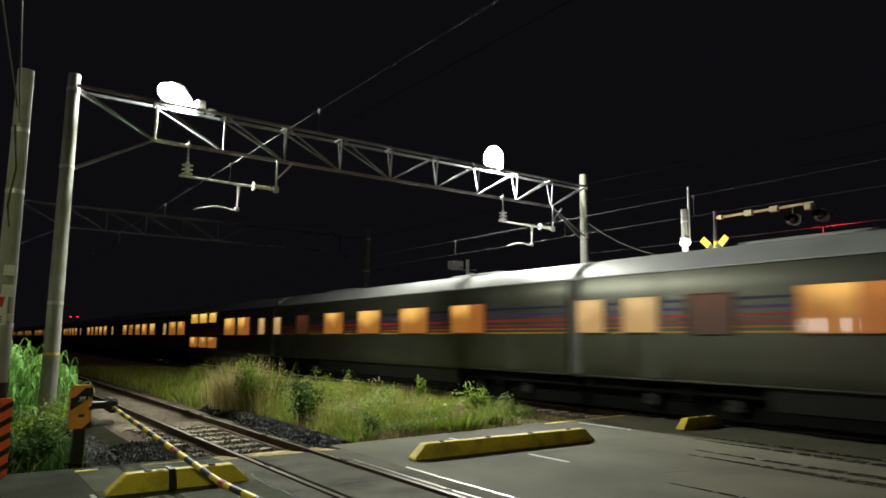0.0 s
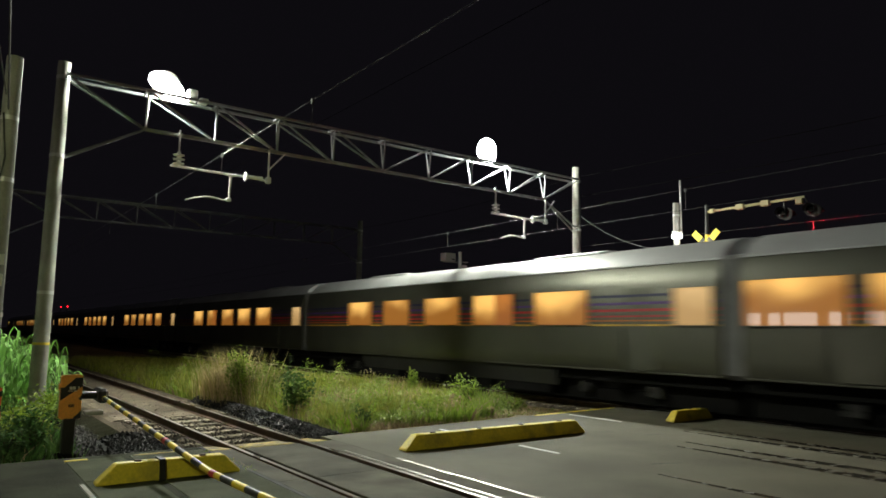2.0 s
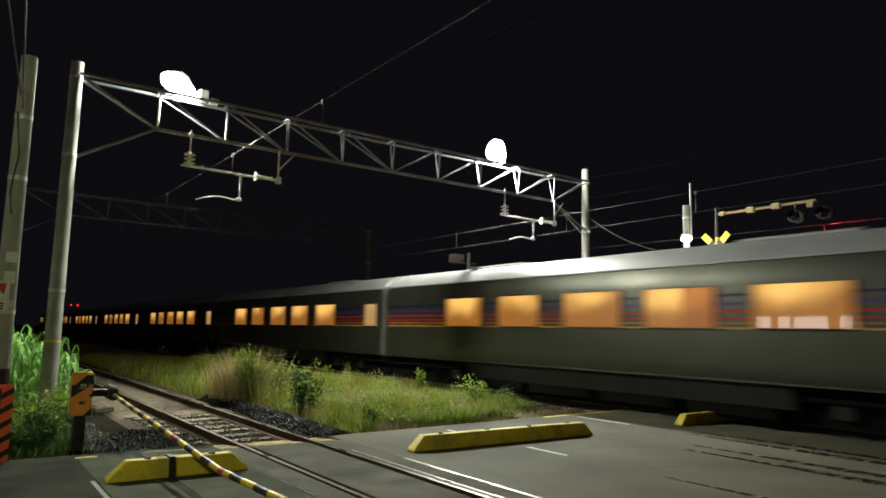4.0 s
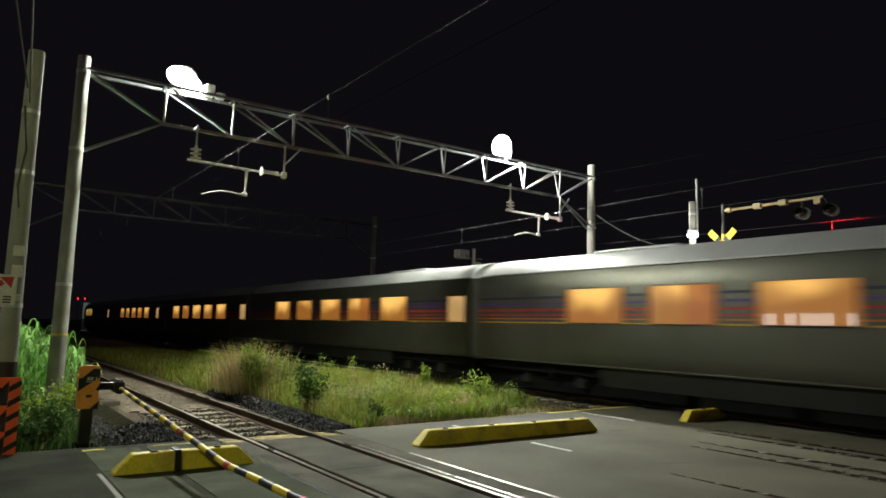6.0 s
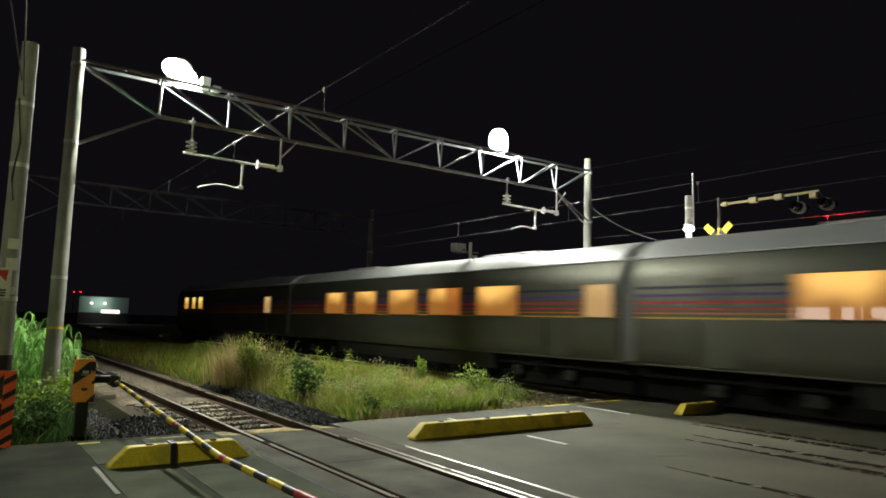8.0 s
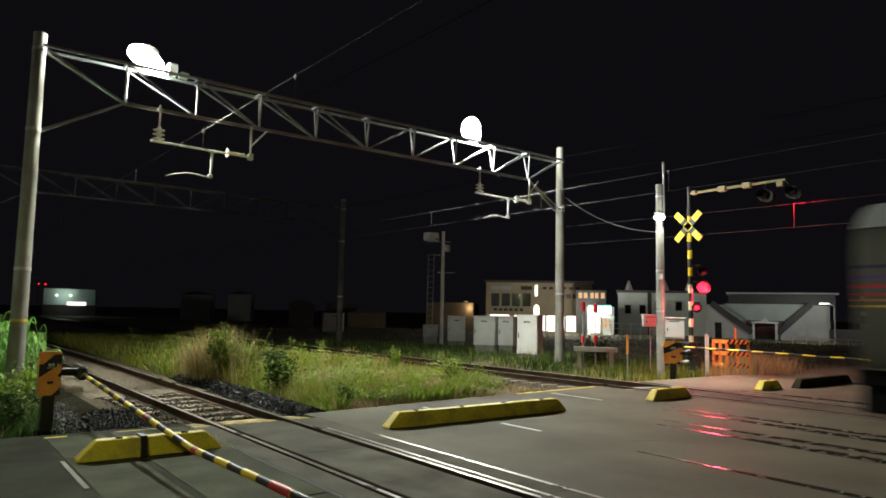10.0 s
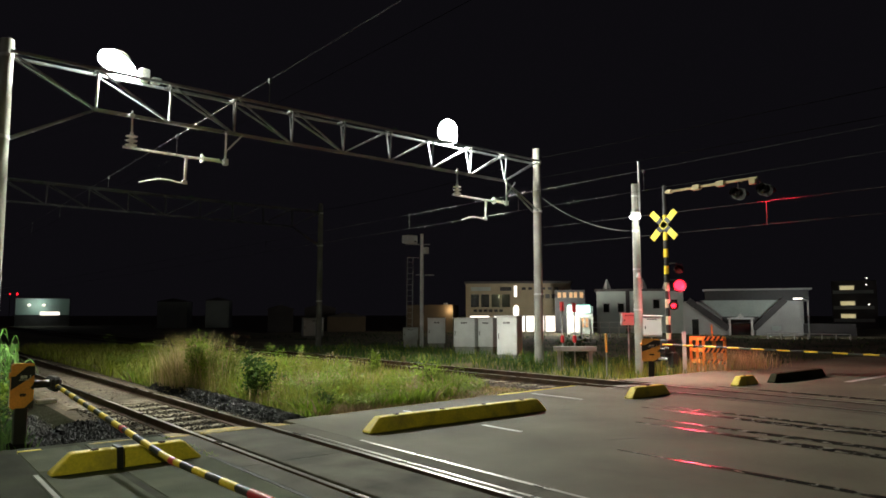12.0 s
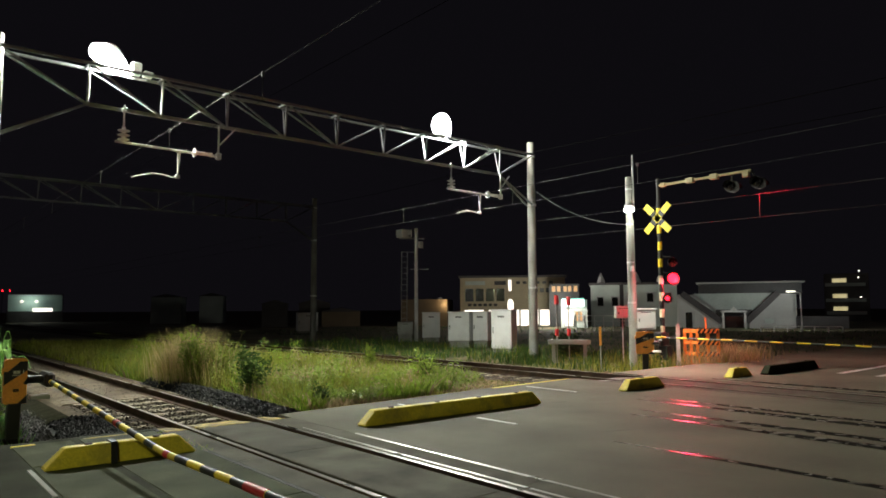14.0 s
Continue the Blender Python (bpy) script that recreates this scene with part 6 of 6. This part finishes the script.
def meadow():
    x, y = scatter(42000, 5.9, 12.9, 11.2, 45, 2.2)
    left = np.where(y < 13, 5.95 + (y - 11.2) * 0.12, np.where(y < 19, 6.15 - (y - 13) * 0.02, 6.0))
    keep = (x > left) & (x < 12.5 - np.clip(13.5 - y, 0, 3) * 0.35)
    bare = patchy(x, y, 0.8, 3.0) + np.clip((x - 8.4) / 3, 0, 1) * np.clip((14.0 - y) / 2, 0, 1) * 1.3
    keep &= bare < 0.45
    keep &= y > 11.15 + np.clip(x - 5, 0, 9) * 0.07
    x, y = x[keep], y[keep]
    tall = 0.27 + 0.26 * patchy(x, y, 0.9, 8.0) + 0.06 * np.clip(y - 12, 0, 6)
    tall *= np.clip(1.0 - (y - 19.5) * 0.08, 0.45, 1)
    tall *= np.clip(0.35 + (y - 11.2) * 0.45, 0.35, 1) * np.clip(1.5 - (x - 6) * 0.11, 0.55, 1.4)
    h = np.clip(tall * rng.uniform(0.4, 1.05, len(x)), 0.05, 0.8)
    dry = (patchy(x, y, 0.5, 20.0) + rng.uniform(-0.35, 0.35, len(x)) + np.clip(12.6 - y, 0, 1) * 0.25 - np.clip(y - 19, 0, 4) * 0.12) > 0.22
    blades("grass", x, y, h, rng.uniform(0.010, 0.026, len(x)) * (1 + (y - 11) * 0.03), [M_GRASS, M_DRY], dry.astype(int), "rough green and straw coloured grass between the tracks")
    # broad leaved weeds low down in the front
    x, y = scatter(34000, 6.0, 12.3, 11.3, 24, 1.6)
    keep = (patchy(x, y, 1.1, 31.0) - np.clip((x - 8.6) / 3, 0, 1) * np.clip((13.6 - y) / 1.6, 0, 1) * 0.9 > -0.12) & (x < 12.2 - np.clip(13 - y, 0, 3) * 0.5) & (y > 11.25 + np.clip(x - 5, 0, 9) * 0.07)
    x, y = x[keep], y[keep]
    blades("weeds", x, y, np.clip(rng.uniform(0.08, 0.36, len(x)) * (1 + 1.1 * patchy(x, y, 0.9, 77.0)), 0.05, 0.55), rng.uniform(0.03, 0.07, len(x)), [M_LEAF, M_DRY], (rng.uniform(0, 1, len(x)) > 0.88).astype(int),
           "low broad leaved green weeds between the tracks", 1.0)
    # dry litter on the bare soil by the road
    x, y = scatter(14000, 6.4, 13.6, 11.1, 14.2, 1.5)
    keep = (y > 11.1 + np.clip(x - 5, 0, 9) * 0.07) & (patchy(x, y, 1.6, 90.0) > -0.2)
    x, y = x[keep], y[keep]
    blades("dry_litter", x, y, rng.uniform(0.02, 0.11, len(x)), rng.uniform(0.015, 0.04, len(x)), [M_DRY, M_LEAF], (rng.uniform(0, 1, len(x)) > 0.8).astype(int), "low dry brown grass litter on bare soil", 1.6)
    # leafy clumps that stand out of the grass
    n = 520
    cx, cy = scatter(n, 6.3, 12.2, 11.5, 28, 1.7)
    keep = (cx < 12.2 - np.clip(13.2 - cy, 0, 3) * 0.55) & (cy > 11.4 + np.clip(cx - 5, 0, 9) * 0.07)
    keep &= ~((cx > 9.2) & (cy < 12.8) & (rng.uniform(0, 1, n) > 0.25))
    cx, cy = cx[keep], cy[keep]
    ch = np.clip(rng.gamma(3.0, 0.11, len(cx)), 0.12, 0.85) * np.clip(0.45 + (cy - 11.4) * 0.3, 0.45, 1.1) * np.clip(1.3 - (cx - 6) * 0.07, 0.7, 1.3)
    each = 85
    t = rng.uniform(0.1, 1.0, (len(cx), each))
    out = rng.normal(0, 1, (len(cx), each, 2)) * (0.06 + 0.16 * ch[:, None, None] * (1.1 - t[..., None]))
    px, py = cx[:, None] + out[..., 0], cy[:, None] + out[..., 1]
    pz = ground_height(cx, cy)[:, None] + ch[:, None] * t
    size = rng.uniform(0.02, 0.052, px.shape) * (0.8 + 0.5 * rng.uniform(0, 1, (len(cx), 1)))
    a, tilt = rng.uniform(0, 2 * np.pi, px.shape), rng.uniform(-0.4, 0.9, px.shape)
    d = np.stack([np.cos(a) * np.cos(tilt), np.sin(a) * np.cos(tilt), np.sin(tilt)], -1)
    s = np.stack([-np.sin(a), np.cos(a), rng.uniform(-0.3, 0.3, px.shape)], -1)
    c = np.stack([px, py, pz], -1)
    v = np.stack([c, c + (d * 0.9 + s * 0.45) * size[..., None], c + d * 2.2 * size[..., None], c + (d * 0.9 - s * 0.45) * size[..., None]], 2).reshape(-1, 3)
    count = len(v) // 4
    pick = np.repeat((rng.uniform(0, 1, len(cx)) > 0.9).astype(int) + (rng.uniform(0, 1, len(cx)) > 0.8) * 2, each)
    pick = np.clip(pick, 0, 2)
    stuff("leafy_weeds", v, [(4 * i, 4 * i + 1, 4 * i + 2, 4 * i + 3) for i in range(count)], [M_LEAF, M_DRY, M_YELLOWLEAF], "leafy yellow green weed clumps between the tracks", "weeds", pick)
    # tall straw tuft
    x, y = rng.normal(6.15, 0.42, 2300), rng.normal(18.0, 0.6, 2300)
    keep = x > 5.7
    x, y = x[keep], y[keep]
    blades("tall_grass", x, y, rng.uniform(0.5, 1.6, len(x)), rng.uniform(0.008, 0.02, len(x)), [M_STRAW, M_GRASS], (rng.uniform(0, 1, len(x)) > 0.72).astype(int), "tall straw coloured grass tuft beside the track", 0.5)
    x, y = scatter(14000, 16.9, 24, 11.9, 36, 1.5)
    keep = patchy(x, y, 0.6, 40.0) > -0.25
    x, y = x[keep], y[keep]
    h = rng.uniform(0.12, 0.55, len(x)) * (0.8 + 0.6 * patchy(x, y, 0.8, 50.0)) * np.clip((x - 16.4) / 1.2, 0.25, 1)
    blades("grass", x, y, np.clip(h, 0.05, 0.8), rng.uniform(0.012, 0.03, len(x)), [M_WEED, M_GRASS], (rng.uniform(0, 1, len(x)) > np.where(y < 15.5, 0.35, 0.8)).astype(int), "rough grass beyond the far track")
    x, y = rng.normal(21.9, 0.9, 2400), rng.normal(11.6, 0.42, 2400)
    blades("dry_bush", x, y, rng.uniform(0.25, 0.95, len(x)), rng.uniform(0.01, 0.025, len(x)), [M_STRAW, M_GRASS], (rng.uniform(0, 1, len(x)) > 0.85).astype(int), "dry straw bush beside the barricade", 0.6)
    x, y = scatter(9000, -3.0, 1.9, 11.3, 19, 1.4)
    keep = ~((x > 1.2) & (y < 11.6)) & (patchy(x, y, 0.9, 60.0) > -0.3)
    x, y = x[keep], y[keep]
    blades("grass", x, y, rng.uniform(0.08, 0.5, len(x)) * np.clip((y - 10.9) * 0.9, 0.3, 1), rng.uniform(0.015, 0.05, len(x)), [M_WEED, M_DRY], (rng.uniform(0, 1, len(x)) > 0.97).astype(int), "green weeds below the concrete poles", 0.8)
    x, y = scatter(9000, 24, 62, 4, 62, 1.0)
    keep = (y > 11.8) | (x > 66)
    x, y = x[keep], y[keep]
    blades("field_grass", x, y, rng.uniform(0.06, 0.22, len(x)), rng.uniform(0.03, 0.08, len(x)), [M_DARKLEAF, M_LEAF], (rng.uniform(0, 1, len(x)) > 0.95).astype(int), "dark grassy field before the houses")


def joint_weeds():
    x, y = rng.normal(3.30, 0.04, 150), 8.5 + 1.8 * rng.uniform(0, 1, 150)
    keep = patchy(x, y, 1.7, 12.0) > -0.05
    x, y = x[keep], y[keep]
    joint = blades("joint_weeds", x, y, rng.uniform(0.02, 0.06, len(x)), rng.uniform(0.008, 0.02, len(x)), [M_LEAF, M_DRY], (rng.uniform(0, 1, len(x)) > 0.7).astype(int), "small weeds in the joint of the crossing deck", 0.9)
    joint.location.z = 0.30


def shrub(at, r, h, leaves, size, mat, label, seed):
    s = thing("shrub", label, "shrub", "shrubs", at=at)
    g = np.random.default_rng(seed)
    bm = bmesh.new()
    ends = []
    for k in range(9):
        a = g.uniform(0, math.tau)
        top = (r * 0.75 * g.uniform(0.2, 1) * math.cos(a), r * 0.75 * g.uniform(0.2, 1) * math.sin(a), h * g.uniform(0.6, 0.95))
        mid = (top[0] * 0.35, top[1] * 0.35, top[2] * 0.5)
        tube(bm, (top[0] * 0.1, top[1] * 0.1, -0.1), mid, 0.013, 0.009, 5)
        tube(bm, mid, top, 0.009, 0.004, 5)
        ends.append((mid, top))
    part("branchwork", bm, M_RAIL, s, "thin brown stems")
    bm = bmesh.new()
    for k in range(leaves):
        mid, top = ends[int(g.integers(0, 9))]
        f = g.uniform(0.0, 1.08)
        c = Vector(mid).lerp(Vector(top), f) + Vector(g.normal(0, r * 0.22, 3)) - Vector((0, 0, h * 0.28 * g.uniform(0, 1) * (1 - f)))
        c.z = max(c.z, 0.03)
        m = Matrix.Translation(c) @ Euler((g.uniform(-1.1, 1.1), g.uniform(-1.1, 1.1), g.uniform(0, math.tau))).to_matrix().to_4x4()
        w = size * g.uniform(0.6, 1.3)
        v = [bm.verts.new(m @ Vector(p)) for p in ((0, -w, 0), (w * 0.45, -w * 0.1, w * 0.12), (0, w, -w * 0.1), (-w * 0.45, -w * 0.1, w * 0.12))]
        bm.faces.new((v[0], v[1], v[2]))
        bm.faces.new((v[0], v[2], v[3]))
    crown = part("leaves", bm, mat, s)
    crown["kind"] = "stuff"
    return s


def corn_plant(seed):
    g = np.random.default_rng(seed)
    c = thing("corn_plant", "tall green corn plant at the field edge", "corn plant", "corn field")
    h = g.uniform(1.75, 2.1)
    bm = bmesh.new()
    tube(bm, (0, 0, -0.2), (0.03, 0.02, h), 0.016, 0.007, 6)
    part("stalk", bm, M_CORN, c)
    for k in range(12):
        bm = bmesh.new()
        z, a = 0.25 + (h - 0.3) * k / 12, k * 2.5 + g.uniform(-0.5, 0.5)
        reach, rise, w = g.uniform(0.22, 0.46), g.uniform(0.32, 0.6), g.uniform(0.028, 0.046)
        d, s = Vector((math.cos(a), math.sin(a), 0)), Vector((-math.sin(a), math.cos(a), 0))
        rows = []
        for i in range(6):
            f = i / 5
            p = d * reach * f + Vector((0, 0, z + rise * math.sin(f * 2.4) * 1.1 - 0.25 * f * f))
            ww = w * (1 - f) ** 0.5 * (0.6 + 0.8 * min(1, f * 3))
            rows.append([bm.verts.new(p - s * ww + Vector((0, 0, 0.015))), bm.verts.new(p), bm.verts.new(p + s * ww + Vector((0, 0, 0.015)))])
        for p, q in zip(rows, rows[1:]):
            bm.faces.new((p[0], p[1], q[1], q[0]))
            bm.faces.new((p[1], p[2], q[2], q[1]))
        part("leaf", bm, M_CORN, c, smooth=True)
    return c


def stones(name, n, place, size, mat, label):
    """Angular stones, eight faces each."""
    x, y, z = place(n)
    n = len(x)
    r = rng.uniform(size * 0.55, size, n)
    base = np.array([(1, 0, 0), (-1, 0, 0), (0, 1, 0), (0, -1, 0), (0, 0, 1), (0, 0, -1)], float)
    v = base[None] * rng.uniform(0.6, 1.25, (n, 6, 1)) + rng.normal(0, 0.22, (n, 6, 3))
    a = rng.uniform(0, 2 * np.pi, n)
    ca, sa = np.cos(a), np.sin(a)
    v = np.stack([v[..., 0] * ca[:, None] - v[..., 1] * sa[:, None], v[..., 0] * sa[:, None] + v[..., 1] * ca[:, None], v[..., 2] * 0.75], -1)
    v = v * r[:, None, None] + np.stack([x, y, z], 1)[:, None]
    tri = ((0, 2, 4), (2, 1, 4), (1, 3, 4), (3, 0, 4), (2, 0, 5), (1, 2, 5), (3, 1, 5), (0, 3, 5))
    faces = [tuple(i * 6 + k for k in f) for i in range(n) for f in tri]
    return stuff(name, v.reshape(-1, 3), faces, [mat], label, "ballast stones")


def ballast_stones():
    def between(n):
        x, y = scatter(n, NEAR - 1.9, NEAR + 1.75, EDGE + 0.4, 30, 2.0)
        keep = ~((np.abs(np.abs(x - NEAR) - 0.565) < 0.08))
        x, y = x[keep], y[keep]
        return x, y, -0.165 - np.clip(np.abs(x - NEAR) - 1.1, 0, 1) * 0.35 + rng.uniform(-0.02, 0.02, len(x))
    stones("ballast_stones", 12000, between, 0.036, M_STONE, "loose brown and grey ballast stones")

    def heap(n):
        y = EDGE + 0.35 + (18.6 - EDGE) * rng.uniform(0, 1, n) ** 1.2
        mid = 5.72 + 0.16 * np.clip((y - 11) / 3, 0, 1)
        x = rng.normal(mid, 0.2 + 0.05 * np.clip((y - 11) / 3, 0, 1))
        x = np.clip(x, 5.15, 6.5)
        return x, y, -0.2 + 0.17 * np.exp(-((x - mid) / 0.3) ** 2) + rng.uniform(-0.03, 0.02, n)
    stones("dark_ballast_heap", 6000, heap, 0.042, M_DARKSTONE, "heap of dark glossy ballast stones along the rail")

    def left_side(n):
        x, y = scatter(n, 1.3, 2.7, EDGE + 0.25, 16, 1.3)
        keep = (x < 2.35 + 0.3 * np.clip((y - 13) / 2, 0, 1)) & (y > 11.3 - (x - 1.6) * 0.8)
        x, y = x[keep], y[keep]
        return x, y, -0.295 + rng.uniform(0.0, 0.03, len(x)) - 0.03 * np.exp(-((x - 2.0) / 0.12) ** 2)
    stones("grey_gravel", 11000, left_side, 0.05, M_GREYSTONE, "grey gravel beside the track, darkened for shade")

    def pit(n):
        x, y = scatter(n, 1.9, 3.25, EDGE - 0.2, 15.5, 1.6)
        keep = (x > 2.1 + 0.2 * np.clip(y - 11, 0, 2)) & (y < 13.8)
        x, y = x[keep], y[keep]
        return x, y, -0.30 + np.clip(x - 2.15, 0, 0.7) * 0.165 + rng.uniform(-0.01, 0.03, len(x))
    stones("dark_gravel", 10000, pit, 0.045, M_DARKSTONE, "black gravel beside the track")

    def far_side(n):
        x, y = scatter(n, FAR - 2.2, FAR + 2.1, 11.6, 34, 1.7)
        keep = ~((np.abs(np.abs(x - FAR) - 0.565) < 0.09))
        x, y = x[keep], y[keep]
        return x, y, -0.19 - np.clip(np.abs(x - FAR) - 1.3, 0, 1) * 0.3 + rng.uniform(-0.02, 0.03, len(x))
    stones("ballast_stones", 7000, far_side, 0.05, M_PALESTONE, "loose pale ballast stones of the far track")


meadow()
joint_weeds()
shrub((6.2, 17.0, -0.2), 0.45, 1.4, 1900, 0.042, M_LEAF, "tall leafy yellow green shrub in the grass", 1)
shrub((6.95, 17.1, -0.15), 0.6, 1.1, 1500, 0.042, M_YELLOWLEAF, "leafy pale green shrub in the grass", 12)
shrub((5.95, 17.9, -0.25), 0.4, 1.15, 900, 0.03, M_STRAW, "dry brown seeded shrub beside the rail", 13)
shrub((6.62, 14.4, -0.2), 0.5, 1.05, 1300, 0.055, M_BUSH, "dark green leafy bush in the grass", 2)
shrub((6.72, 11.75, -0.2), 0.2, 0.5, 480, 0.035, M_BUSH, "small dark bush at the edge of the grass", 3)
shrub((10.85, 16.2, -0.18), 0.16, 0.9, 420, 0.05, M_LEAF, "slender light green weed in the grass", 4)
shrub((11.3, 14.2, -0.18), 0.42, 0.75, 520, 0.045, M_LEAF, "light green weed at the edge of the grass", 5)
shrub((7.9, 15.6, -0.18), 0.5, 0.55, 700, 0.045, M_LEAF, "low leafy green shrub in the grass", 6)
shrub((8.9, 12.9, -0.18), 0.6, 0.35, 700, 0.04, M_LEAF, "low spreading weed in the grass", 7)
shrub((21.2, 17.6, -0.2), 0.9, 1.0, 900, 0.07, M_DARKLEAF, "dark round shrub beyond the portal pole", 8)
shrub((1.2, 13.6, -0.4), 0.55, 0.8, 900, 0.05, M_LEAF, "leafy green bush below the concrete pole", 9)
for x, y, r, h, k in ((0.95, 12.5, 0.4, 0.6, 21), (1.35, 12.9, 0.35, 0.75, 22), (0.35, 12.6, 0.4, 0.7, 23), (1.5, 14.4, 0.4, 0.8, 24)):
    shrub((x, y, -0.4), r, h, 650, 0.055, M_WEED, "leafy green weed below the concrete poles", k)
shrub((1.9, 15.6, -0.4), 0.42, 0.95, 700, 0.05, M_LEAF, "leafy green bush beside the corn", 10)
kinds = [corn_plant(k) for k in range(4)]
spots = [(x, y) for y in np.arange(15.4, 25, 0.6) for x in np.arange(-3.4, 2.6, 0.33) if y > 18.95 or x < 0.55]
for k, (x, y) in enumerate(spots):
    at = pose(x + rng.uniform(-0.1, 0.1), y + rng.uniform(-0.15, 0.15), -0.45 + rng.uniform(-0.2, 0.05) - 0.35 * max(0.0, x - 1.2), 0, 0, rng.uniform(0, 360))
    if k < 4:
        kinds[k].matrix_world = at
    else:
        copy_thing(kinds[k % 4], at)
ballast_stones()


motions()
